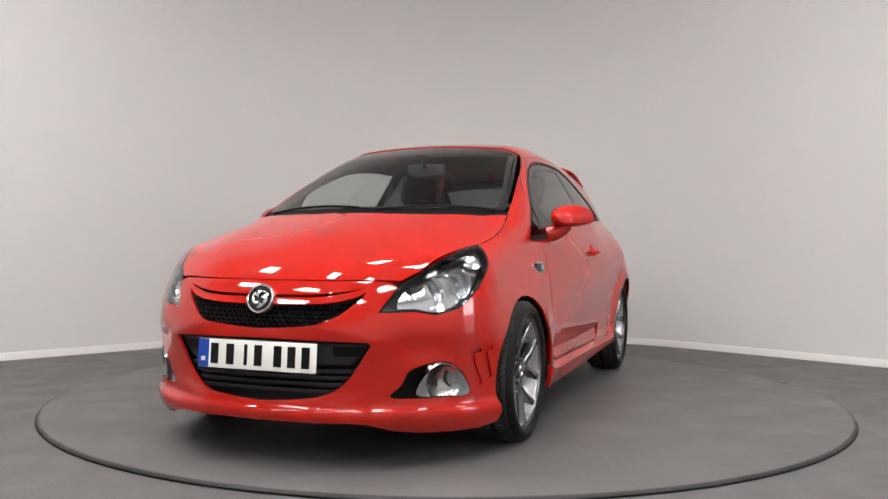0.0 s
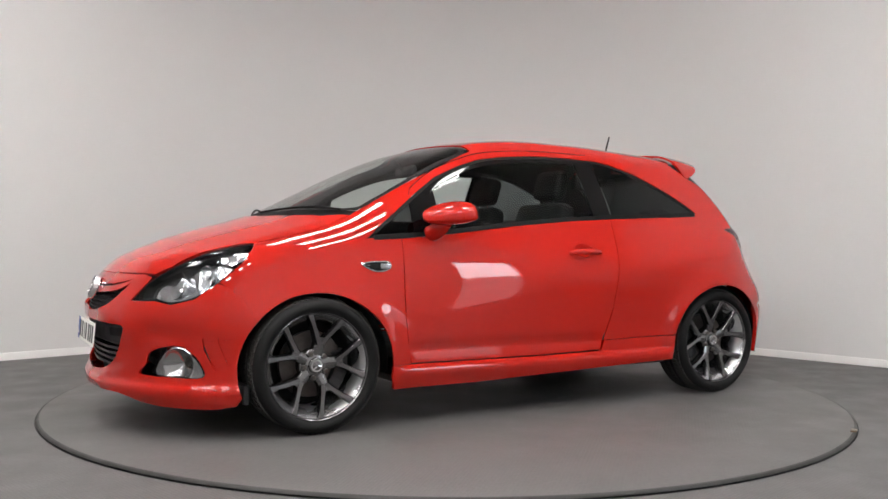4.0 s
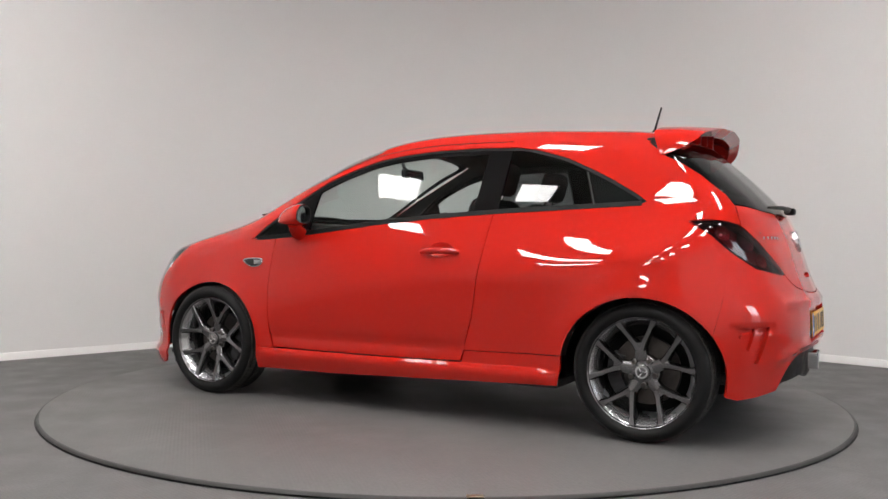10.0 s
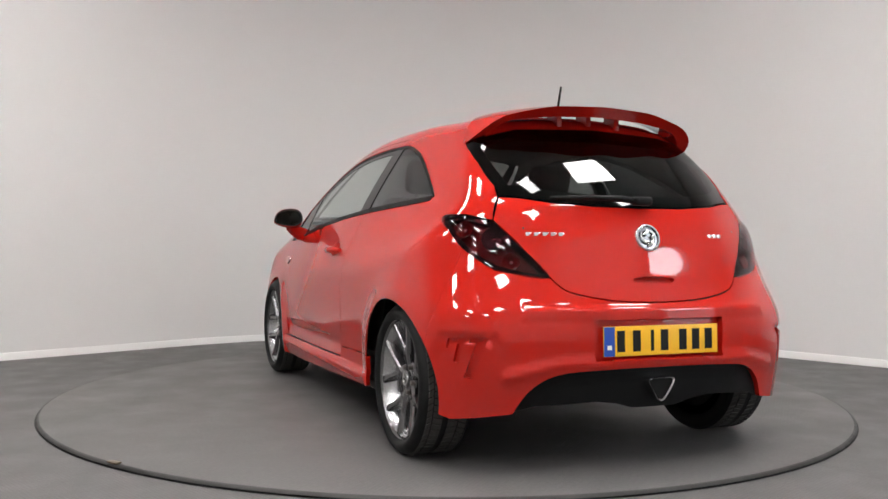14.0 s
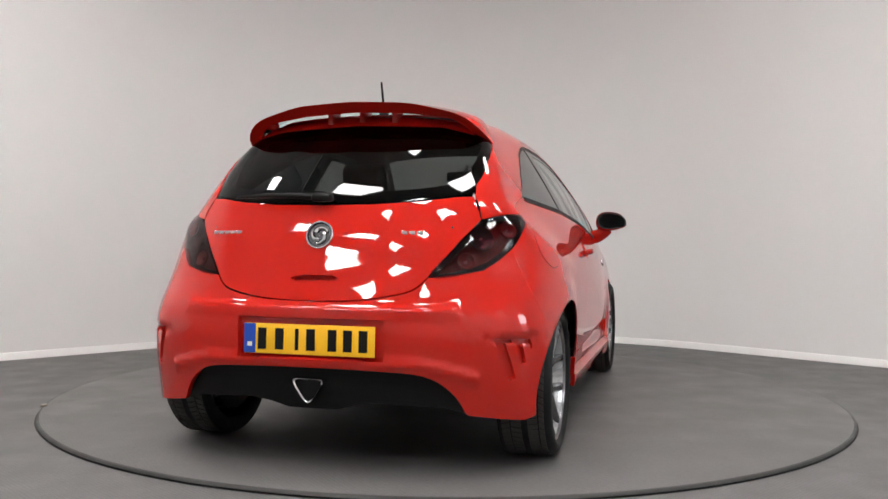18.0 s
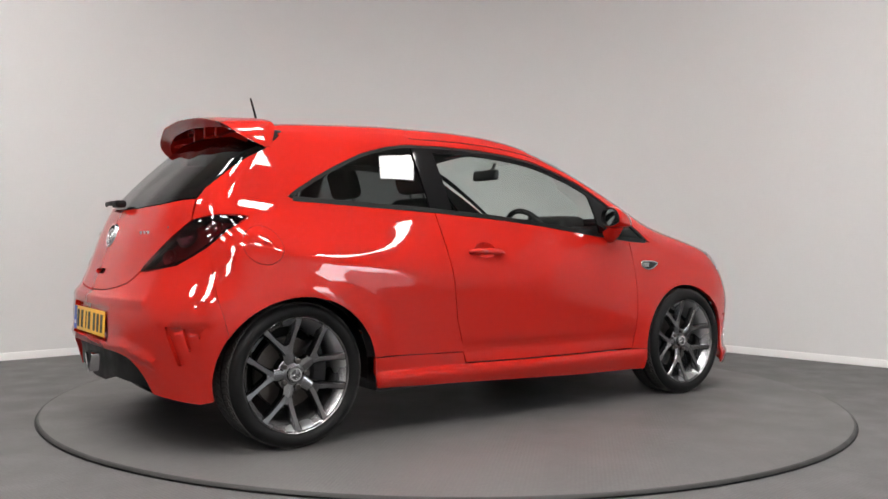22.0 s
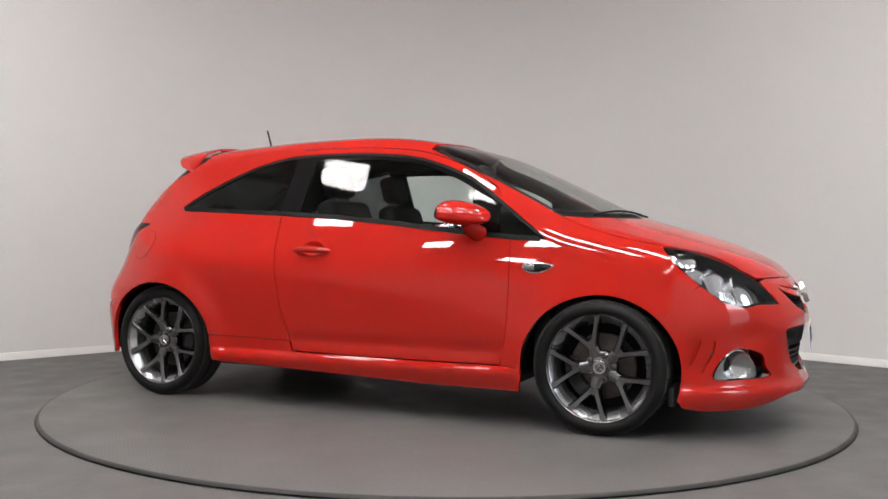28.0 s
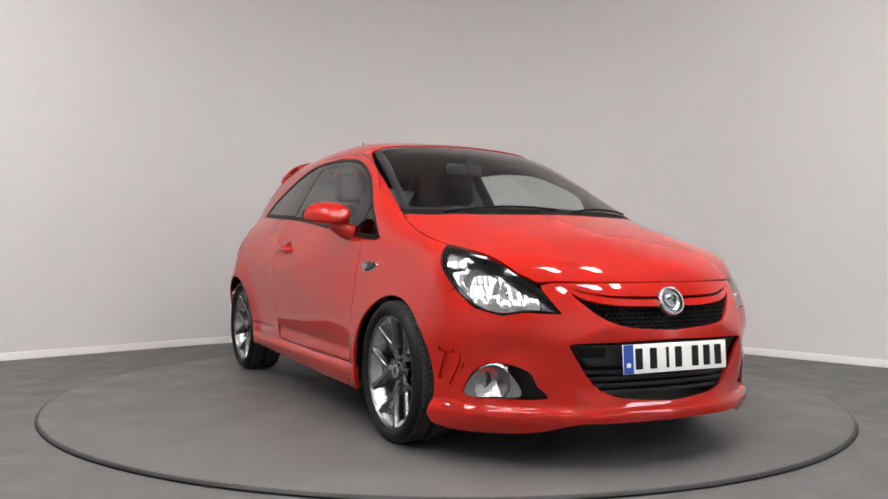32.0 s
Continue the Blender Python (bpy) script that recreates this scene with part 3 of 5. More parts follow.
    cowl = [(1.36, 0), (1.345, 0.2), (1.275, 0.41), (1.15, 0.60), (1.03, 0.675), (0.99, 0.66), (1.06, 0.575), (1.17, 0.4), (1.235, 0.2), (1.25, 0)]
    panel("cowl", to_top, cowl + [(x, -y) for x, y in cowl[-2:0:-1]], BLACK, CAR, "black plastic scuttle below the windscreen", off=-0.012, step=0.03)
    glass = [(1.262, 0), (1.247, 0.2), (1.18, 0.4), (1.065, 0.58), (1.0, 0.648)] + [(x - 0.002, y - 0.016) for x, y in SCREEN_EDGE[1:]] + [(0.30, 0.42), (0.325, 0.2), (0.33, 0)]
    inner = [(1.23, 0), (1.215, 0.2), (1.15, 0.395), (1.04, 0.572), (0.985, 0.626)] + [(x, y - 0.030) for x, y in SCREEN_EDGE[1:-1]] + [(0.335, 0.485), (0.35, 0.2), (0.355, 0)]
    ring = glass + [(x, -y) for x, y in glass[-2:0:-1]]
    hole = inner + [(x, -y) for x, y in inner[-2:0:-1]]
    panel("windscreen", to_top, ring, SCREEN, CAR, "tinted laminated windscreen", off=-0.004, fold=0.0)[0].visible_shadow = False
    panel("windscreen_border", to_top, ring, BLACK, CAR, "black ceramic border of the windscreen", holes=[hole], off=-0.009, fold=0.0)
    roof_half = [(0.327, 0), (0.322, 0.2), (0.297, 0.42)] + [tuple(p) for p in spline(ROOF_EDGE, 4, False)] + [(-1.235, 0.3), (-1.245, 0)]
    panel("roof", to_top, roof_half + [(x, -y) for x, y in roof_half[-2:0:-1]], RED, CAR, step=0.03, fold=0.010)
    lining = [(0.32, 0), (0.30, 0.40), (0.275, 0.512), (0.0, 0.502), (-0.6, 0.494), (-1.1, 0.494), (-1.19, 0.50), (-1.235, 0.3), (-1.245, 0)]
    panel("roof_lining", to_top, lining + [(x, -y) for x, y in lining[-2:0:-1]], LINER, CAR, "dark cloth roof lining", off=-0.013, fold=0.0, step=0.03)
    for s in (1, -1):
        pillar = [(0.97, 0.64), (0.70, 0.585), (0.40, 0.52), (0.28, 0.49), (0.28, 0.46), (0.42, 0.49), (0.70, 0.555), (0.97, 0.61)]
        panel("pillar_trim", to_top, [(x, s * y) for x, y in pillar], LINER, CAR, off=-0.03, fold=0.0)
        bm = bmesh.new()
        box(bm, (-1.275, min(s * 0.43, s * 0.49), 1.27), (-1.18, max(s * 0.43, s * 0.49), 1.375), 0.01)
        part("rear_pillar_trim", bm, LINER, CAR)
    # skirts
    skirt = [(0.8917, 0.288), (0.893, 0.235), (0.882, 0.176), (0.4, 0.178), (-0.2, 0.198), (-0.880, 0.222), (-0.8925, 0.30), (-0.8955, 0.357), (-0.60, 0.353), (-0.393, 0.349), (-0.376, 0.2935), (0.0, 0.2885), (0.4, 0.2885), (0.79, 0.290)]

    def skirt_form(p, n, uv):
        t = np.clip((0.289 - p[:, 2]) / 0.022, 0, 1)
        under = np.clip((p[:, 2] - 0.18) / 0.06, 0, 1)
        end = np.clip((0.890 - np.abs(p[:, 0])) / 0.14, 0, 1)
        d = (0.0012 + 0.025 * t * t * (3 - 2 * t)) * (0.3 + 0.7 * under) * (0.08 + 0.92 * end * (2 - end))
        return p + np.array([0, 1, 0]) * d[:, None]
    panel("side_skirt", to_side, skirt, RED, CAR, mirror=True, step=0.017, fold=0.02, inset=0.0005, shape=skirt_form)
    # fuel flap: a raised round lid on the offside quarter
    lid = [(-1.405 + 0.080 * math.cos(a), 0.851 + 0.080 * math.sin(a)) for a in np.linspace(0, 2 * math.pi, 36, endpoint=False)]
    uv, f = flat_mesh(np.array(lid), [], 0.02)
    p = to_side(uv)
    n = skin_normal(p)
    for grow, off, mat, name, lab in ((1.02, 0.0006, GLOSS_BLACK, "fuel_flap_gap", ""), (1.0, 0.0012, RED, "fuel_flap", "round red fuel flap")):
        c = p.mean(0)
        q = (c + (p - c) * grow) + n * off
        ff = f if np.cross(q[f[0, 1]] - q[f[0, 0]], q[f[0, 2]] - q[f[0, 0]]) @ n[f[0, 0]] > 0 else f[:, ::-1]
        sgn = np.array([1, -1, 1])
        link_mesh(name, q * sgn, [t[::-1] for t in ff], mat, CAR, lab, normals=n * sgn)
    return doors


def nose():
    half = [tuple(p) for p in to_front(front_uv(nose_points([(y, 0.7155) for y in (0, 0.06, 0.12, 0.18, 0.24, 0.30, 0.36, 0.41, 0.455)])))]
    half += [(1.915, 0.492, 0.702), (1.932, 0.490, 0.685), (2.0, 0.449, 0.600)]
    half += [(1.96, 0.508, 0.600), (1.92, 0.568, 0.602), (1.867, 0.634, 0.588), (1.78, 0.704, 0.614), (1.69, 0.743, 0.684)]
    side = to_side(np.array(FRONT_SEAM[::-1][1:] + arch_line(ARCH[0], 36, -20, 12) + [(1.615, 0.160)]))
    half += [tuple(p) for p in side]
    half += [tuple(p) for p in nose_points([(0.74, 0.148), (0.66, 0.147), (0.56, 0.153), (0.49, 0.164), (0.43, 0.183), (0.38, 0.192), (0.25, 0.195), (0.0, 0.195)])]
    line = half + [(x, -y, z) for x, y, z in half[-2:0:-1]]
    low = yz_both([(0.0, 0.500), (0.25, 0.496), (0.422, 0.489)] + spline([(0.433, 0.478), (0.402, 0.426), (0.365, 0.368), (0.326, 0.324), (0.28, 0.296), (0.215, 0.277), (0.10, 0.264), (0.0, 0.259)], 4, False).tolist())
    low = front_uv(nose_points(low))
    up = front_uv(nose_points(yz_both(spline([(0.0, 0.625), (0.23, 0.631), (0.345, 0.650), (0.400, 0.677)], 3, False).tolist() + spline([(0.388, 0.655), (0.343, 0.609), (0.286, 0.571), (0.20, 0.548), (0.0, 0.535)], 4, False).tolist())))
    slit = front_uv(nose_points(yz_both(spline([(0.0, 0.663), (0.22, 0.667), (0.34, 0.680), (0.397, 0.693), (0.335, 0.672), (0.22, 0.656), (0.0, 0.652)], 3, False).tolist())))
    fog3 = spline([(1.967, 0.49, 0.278), (1.955, 0.53, 0.325), (1.93, 0.556, 0.383), (1.85, 0.65, 0.411), (1.795, 0.695, 0.385), (1.757, 0.72, 0.335), (1.75, 0.727, 0.275), (1.87, 0.617, 0.272)], 4)
    fog_l = front_uv(fog3)
    fog_r = fog_l * np.array([-1, 1])

    def bumper_form(p, n, uv):
        # proud lip along the foot, soft fold over the fog lamps and round the lower mouth
        z, a = p[:, 2], np.abs(p[:, 1])
        d = 0.020 / (1 + np.exp((z - 0.232) / 0.006))
        mouth = np.hypot(a / 0.50, (z - 0.40) / 0.175)
        d = d + 0.006 * np.exp(-((mouth - 1.02) / 0.15) ** 2)
        d = d - 0.012 * np.exp(-((a - 0.60) / 0.09) ** 2 - ((z - 0.46) / 0.05) ** 2)
        return p + n * d[:, None]
    # two vents shaped like a seven on each corner
    sevens = ([(1.642, 0.458), (1.697, 0.452), (1.694, 0.425), (1.655, 0.328), (1.641, 0.335), (1.676, 0.437), (1.644, 0.443)],
              [(1.708, 0.451), (1.755, 0.446), (1.750, 0.392), (1.703, 0.305), (1.689, 0.313), (1.730, 0.398), (1.733, 0.431), (1.708, 0.437)])
    slash = [front_uv(to_side(np.array(q))) for q in sevens]
    holes = [low, up, slit, fog_l, fog_r] + slash + [s * np.array([-1, 1]) for s in slash]
    panel("front_bumper", to_front, front_uv(np.array(line)), RED, CAR, holes=holes, step=0.016, fold=0.012, inset=0.0002, shape=bumper_form)
    for s in (1, -1):
        b = [(1.775, 0.47), (1.625, 0.475), (1.625, 0.31), (1.70, 0.285)]
        panel("slash_back", to_front, front_uv(to_side(np.array(b))) * np.array([s, 1]), RED, CAR, off=-0.010, fold=0.0)
    # dark backs of the openings
    back = [(0.46, 0.515), (0.46, 0.40), (0.36, 0.29), (0.22, 0.235), (-0.22, 0.235), (-0.36, 0.29), (-0.46, 0.40), (-0.46, 0.515)]
    grille = thing_part("lower_grille", "black lower air intake with slats")
    panel("grille_back", to_front, front_uv(nose_points(back)), GREY_PLASTIC, grille, off=-0.07, fold=0.0)
    for z in (0.30, 0.325, 0.35, 0.375):
        w = 0.30 + (z - 0.30) * 1.0
        slat = [(w, z + 0.006), (-w, z + 0.006), (-w, z - 0.006), (w, z - 0.006)]
        panel("slat", to_front, dense(front_uv(nose_points(slat)), 0.03), GREY_PLASTIC, grille, off=-0.022, fold=0.03)
    bar = [(0.435, 0.480), (-0.435, 0.480), (-0.36, 0.402), (0.36, 0.402)]
    panel("grille_bar", to_front, dense(front_uv(nose_points(bar)), 0.03), GREY_PLASTIC, grille, "grey plastic number plate bar", off=-0.018, fold=0.03)
    # flat black patches just proud of the bar, drawing its shaded pockets
    for s in (1, -1):
        pocket = [(s * 0.415, 0.470), (s * 0.30, 0.470), (s * 0.30, 0.432), (s * 0.385, 0.432)]
        panel("pocket_shade", to_front, dense(front_uv(nose_points(pocket)), 0.03), BLACK, grille, off=-0.0165, fold=0.0)
    upper = thing_part("upper_grille", "black honeycomb upper grille")
    back = [(0.41, 0.66), (0.35, 0.58), (0.2, 0.53), (-0.2, 0.53), (-0.35, 0.58), (-0.41, 0.66)]
    panel("grille_back", to_front, front_uv(nose_points(back)), BLACK, upper, off=-0.055, fold=0.0)
    back = [(0.41, 0.70), (0.41, 0.66), (-0.41, 0.66), (-0.41, 0.70), (-0.2, 0.69), (0.2, 0.69)]
    panel("slit_back", to_front, front_uv(nose_points(back)), BLACK, upper, off=-0.035, fold=0.0)
    bm = bmesh.new()
    for row in range(7):
        for k in range(-16, 17):
            y, z = k * 0.024 + (row % 2) * 0.012, 0.546 + row * 0.0175
            c = nose_points([(y, z)])[0]
            n = skin_normal(c[None])[0]
            ang = math.atan2(n[1], n[0])
            m = Matrix.Translation(c - n * 0.022) @ Matrix.Rotation(ang, 4, "Z")
            ring_o = [m @ Vector((0.004, 0.0125 * math.cos(a), 0.0098 * math.sin(a))) for a in np.linspace(0, 2 * math.pi, 6, endpoint=False)]
            ring_i = [m @ Vector((-0.006, 0.0098 * math.cos(a), 0.0074 * math.sin(a))) for a in np.linspace(0, 2 * math.pi, 6, endpoint=False)]
            vo, vi = [bm.verts.new(v) for v in ring_o], [bm.verts.new(v) for v in ring_i]
            for i in range(6):
                bm.faces.new((vo[i], vo[(i + 1) % 6], vi[(i + 1) % 6], vi[i]))
    ob = part("honeycomb", bm, GREY_PLASTIC, upper, smooth=False)
    tagged(ob, kind="stuff")
    # fog lamps
    for s in (1, -1):
        fog = thing_part("fog_lamp", "fog lamp in a chrome teardrop surround")
        panel("recess", to_front, front_uv(fog3) * np.array([s, 1]), GREY_PLASTIC, fog, off=-0.075, fold=0.0)
        rim = spline([(1.91, 0.577, 0.284), (1.905, 0.586, 0.335), (1.868, 0.632, 0.393), (1.815, 0.681, 0.392), (1.763, 0.716, 0.335), (1.753, 0.724, 0.278), (1.84, 0.650, 0.277)], 4)
        uv = front_uv(rim) * np.array([s, 1])
        c = uv.mean(0)

        def dish(p, n, q, c=c):
            d = np.linalg.norm(q - c, axis=1)
            return p - n * (0.055 * np.clip(1 - d / 0.075, 0, 1) ** 0.7)[:, None]
        panel("chrome_surround", to_front, uv, SATIN, fog, "chrome teardrop surround", off=0.002, fold=0.02, step=0.008, shape=dish)
        at = to_front((c + np.array([0.056 * s, 0.010]))[None])[0]
        n = skin_normal(at[None])[0]
        mm = look(Vector(at - n * 0.03), Vector(at - n * 2.0))
        bm = bmesh.new()
        lathe(bm, [(0.034, -0.012), (0.036, 0.006), (0.034, 0.010), (0.031, 0.008), (0.028, -0.008), (0.012, -0.02), (0.001, -0.022)], axis="z", segs=32, m=mm)
        part("lamp_bowl", bm, FOG_BOWL, fog)
        bm = bmesh.new()
        lathe(bm, [(0.033, 0.006), (0.024, 0.011), (0.012, 0.0135), (0.001, 0.014)], axis="z", segs=32, m=mm)
        part("lens", bm, CLEAR, fog)


def thing_part(name, label=""):
    ob = new(name)
    ob.parent = CAR
    ob.empty_display_size = 0.05
    if label:
        ob["label"] = label
    return ob


def bowl(parent, at, n, r, depth, mat, name="reflector_bowl", seg=28):
    mm = look(Vector(at), Vector(at) - Vector(n))
    bm = bmesh.new()
    lathe(bm, [(r * 1.06, -0.002), (r * 1.05, 0.003), (r, 0.002), (r * 0.9, -depth * 0.35), (r * 0.65, -depth * 0.72), (r * 0.3, -depth * 0.95), (0.001, -depth)], axis="z", segs=seg, m=mm)
    part(name, bm, mat, parent)
    bm = bmesh.new()
    lathe(bm, [(r * 0.22, -depth), (r * 0.22, -depth * 0.4), (r * 0.12, -depth * 0.25), (0.001, -depth * 0.22)], axis="z", segs=16, m=mm)
    part("bulb", bm, CHROME, parent)


def head_lamps():
    for s in (1, -1):
        lamp = thing_part("headlight", "clear headlight with bright reflectors and a black border")
        e = np.array(LAMP_EDGE)
        uv = front_uv(spline(e, 4)) * np.array([s, 1])
        c = uv.mean(0)
        panel("lens", to_front, uv, CLEAR, lamp, "clear headlight lens", off=0.0, fold=0.0, step=0.022)[0].visible_shadow = False
        panel("housing", to_front, uv, LAMP_DARK, lamp, "dark grey headlight housing", off=-0.06, fold=0.0, step=0.03)
        panel("border", to_front, uv, GLOSS_BLACK, lamp, "black headlight border", holes=[inset_line(uv, 0.009, 0.012)], off=-0.006, fold=0.05, step=0.010)

        def zone(pts):
            return front_uv(spline(np.array(pts), 4)) * np.array([s, 1])
        main = zone([(1.95, 0.518, 0.622), (1.905, 0.53, 0.70), (1.80, 0.60, 0.755), (1.70, 0.66, 0.785), (1.625, 0.73, 0.76), (1.70, 0.727, 0.690), (1.80, 0.680, 0.620), (1.875, 0.61, 0.605)])

        def facet(p, n, q):
            w = 0.0030 * np.sin(q[:, 0] * 55 + q[:, 1] * 18) + 0.0012 * np.sin(q[:, 1] * 60)
            return p + n * w[:, None]
        panel("main_reflector", to_front, main, REFLECTOR, lamp, "bright faceted reflector", off=-0.045, fold=0.01, step=0.014, shape=facet)
        top = zone([(1.70, 0.645, 0.805), (1.62, 0.665, 0.838), (1.545, 0.700, 0.845), (1.57, 0.735, 0.805), (1.62, 0.725, 0.775), (1.66, 0.69, 0.785)])
        panel("indicator_reflector", to_front, top, REFLECTOR, lamp, "clear indicator reflector", off=-0.03, fold=0.01, step=0.014, shape=facet)
        for at, r in (((1.84, 0.592, 0.685), 0.062), ((1.735, 0.675, 0.715), 0.056)):
            p = to_front(front_uv(np.array([(at[0], at[1] * s, at[2])])))[0]
            n = skin_normal(p[None])[0] * 0.55 + np.array([0.75, 0, 0])
            n /= np.linalg.norm(n)
            bowl(lamp, p - skin_normal(p[None])[0] * 0.035, n, r, 0.05, REFLECTOR)
        brow = zone([(1.885, 0.535, 0.715), (1.80, 0.592, 0.768), (1.68, 0.650, 0.805), (1.665, 0.672, 0.792), (1.79, 0.615, 0.750), (1.875, 0.555, 0.700)])
        panel("brow", to_front, brow, GLOSS_BLACK, lamp, "black divider", off=-0.014, fold=0.03, step=0.014)


def tail_lamps():
    for s in (1, -1):
        lamp = thing_part("tail_light", "smoked dark red tail light")
        e = np.array(TAIL_EDGE)
        uv = rear_uv(spline(e, 4)) * np.array([s, 1])

        def swell(p, n, q):
            d = np.minimum(edge_distance(q, uv), 0.05) / 0.05
            return p + n * (0.010 * np.sqrt(np.clip(d, 0, 1)))[:, None]
        panel("lens", to_rear, uv, TAIL_LENS, lamp, "smoked red lens", off=0.001, fold=0.012, step=0.02, shape=swell)[0].visible_shadow = False
        panel("housing", to_rear, uv, TAIL_RED, lamp, off=-0.035, fold=0.0, step=0.03)
        inner = inset_line(uv, 0.02, 0.015)
        panel("bezel", to_rear, uv, GLOSS_BLACK, lamp, holes=[inner], off=-0.012, fold=0.02, step=0.012)
        for at, r in (((-1.665, 0.605, 0.885), 0.045), ((-1.575, 0.685, 0.92), 0.034), ((-1.72, 0.555, 0.80), 0.032)):
            p = to_rear(rear_uv(np.array([(at[0], at[1] * s, at[2])])))[0]
            n = skin_normal(p[None])[0]
            bowl(lamp, p - n * 0.012, n, r, 0.018, SMOKED if r > 0.04 else TAIL_RED, "lamp_ring")


def tail():
    side = to_side(np.array(REAR_SEAM + arch_line(-ARCH[0], 150, 193, 10) + [(-1.612, 0.224)]))
    foot = spline([(-1.873, 0, 0.646), (-1.869, 0.09, 0.648), (-1.862, 0.18, 0.653), (-1.846, 0.28, 0.666), (-1.828, 0.365, 0.686), (-1.808, 0.40, 0.709), (-1.792, 0.427, 0.738)], 3, False)
    half = [(x, y, z - 0.0022) for x, y, z in foot] + [(-1.699, 0.613, 0.764)] + [tuple(p) for p in side]
    half += [(-1.642, 0.753, 0.213), (-1.70, 0.68, 0.222)] + [tuple(p) for p in tail_points(spline([(0.575, 0.240), (0.525, 0.325), (0.43, 0.384), (0.25, 0.400), (0.0, 0.404)], 4, False))]
    line = half + [(x, -y, z) for x, y, z in half[-2:0:-1]]
    pan = rear_uv(tail_points([(0.29, 0.585), (0.29, 0.435), (-0.29, 0.435), (-0.29, 0.585)]))
    slashes = []
    for q in ([(-1.664, 0.514), (-1.722, 0.517), (-1.698, 0.424), (-1.684, 0.431), (-1.699, 0.500), (-1.674, 0.499), (-1.668, 0.476), (-1.661, 0.480)], [(-1.730, 0.518), (-1.772, 0.522), (-1.727, 0.366), (-1.709, 0.373), (-1.747, 0.503), (-1.729, 0.502)]):
        slashes.append(rear_uv(to_side(np.array(q))))

    def form(p, n, uv):
        z, a = p[:, 2], np.abs(p[:, 1])
        lip = 0.012 * np.exp(-((z - (0.425 - 0.25 * np.clip(a - 0.42, 0, 1))) / 0.022) ** 2) * (a < 0.62)
        slash = -0.012 * np.exp(-((z - 0.515) / 0.010) ** 2) * (a > 0.64) * (p[:, 0] < -1.62)
        shelf = 0.012 * np.exp(-((z - 0.615) / 0.02) ** 2) * (a < 0.55)
        return p + n * (lip + slash + shelf)[:, None]
    panel("rear_bumper", to_rear, rear_uv(np.array(line)), RED, CAR, holes=[pan] + slashes + [q * np.array([-1, 1]) for q in slashes], step=0.022, fold=0.022, inset=0.0008, shape=form)
    panel("plate_recess", to_rear, dense(rear_uv(tail_points([(0.31, 0.60), (0.31, 0.42), (-0.31, 0.42), (-0.31, 0.60)])), 0.05), RED, CAR, off=-0.022, fold=0.0)
    for s in (1, -1):
        b = [(-1.645, 0.535), (-1.785, 0.54), (-1.76, 0.40), (-1.72, 0.34), (-1.66, 0.40)]
        panel("slash_back", to_rear, rear_uv(to_side(np.array(b))) * np.array([s, 1]), RED, CAR, off=-0.020, fold=0.0)
    # valance and exhaust
    val = [(0.595, 0.235), (0.545, 0.33), (0.44, 0.40), (0.25, 0.415), (0, 0.42), (-0.25, 0.415), (-0.44, 0.40), (-0.545, 0.33), (-0.595, 0.235), (-0.50, 0.262), (-0.26, 0.274), (-0.17, 0.262), (-0.10, 0.242), (0.10, 0.242), (0.17, 0.262), (0.26, 0.274), (0.50, 0.262)]

    def val_form(p, n, uv):
        return p + n * (0.008 * np.clip((0.34 - p[:, 2]) / 0.06, 0, 1))[:, None]
    panel("rear_valance", to_rear, rear_uv(tail_points(val)), BLACK, CAR, "black plastic rear valance", off=-0.026, fold=0.05, step=0.025, shape=val_form)
    pipe = thing_part("exhaust", "triangular chrome exhaust tip")
    tri = spline([(0.060, 0.358), (0.0, 0.364), (-0.060, 0.358), (-0.034, 0.305), (0.0, 0.272), (0.034, 0.305)], 5)
    bm = bmesh.new()
    rings = []
    for x, k in ((-1.83, 0.98), (-1.889, 1.0), (-1.894, 0.97), (-1.890, 0.86), (-1.868, 0.84)):
        rings.append([bm.verts.new((x, y * k, 0.326 + (z - 0.326) * k)) for y, z in tri])
    for a, b in zip(rings, rings[1:]):
        for i in range(len(tri)):
            bm.faces.new((a[i], a[(i + 1) % len(tri)], b[(i + 1) % len(tri)], b[i]))
    part("tip", bm, CHROME, pipe)
    bm = bmesh.new()
    bm.faces.new([bm.verts.new((-1.869, y * 0.845, 0.326 + (z - 0.326) * 0.84)) for y, z in tri])
    part("bore", bm, BLACK, pipe)
    # tailgate: painted lower half and glass above
    gate = thing_part("tailgate", "red tailgate with a dark rear window")
    g_low = [(x, y, z + 0.0012) for x, y, z in foot] + [(-1.706, 0.528, 0.874), (-1.634, 0.589, 0.953), (-1.603, 0.552, 1.044)]
    g_mid = [(-1.64, 0.490, 1.040), (-1.69, 0.370, 1.022), (-1.726, 0.2, 1.010), (-1.738, 0, 1.007)]

    low = g_low + g_mid
    slot = rear_uv(tail_points(rounded([(0.098, 0.742), (-0.098, 0.742), (-0.092, 0.716), (0.092, 0.716)], 2)))
    panel("gate_panel", to_rear, rear_uv(np.array(low + [(x, -y, z) for x, y, z in low[-2:0:-1]])), RED, gate, step=0.022, fold=0.02, inset=0.0014, holes=[slot])
    panel("handle_recess", to_rear, dense(rear_uv(tail_points([(0.112, 0.765), (-0.112, 0.765), (-0.112, 0.705), (0.112, 0.705)])), 0.03), RED, gate, off=-0.024, fold=0.0)
    bm = bmesh.new()
    tube(bm, [(-1.812, -0.088, 0.747), (-1.824, -0.05, 0.745), (-1.829, 0.0, 0.745), (-1.824, 0.05, 0.745), (-1.812, 0.088, 0.747)], [0.004, 0.0055, 0.006, 0.0055, 0.004], 10)
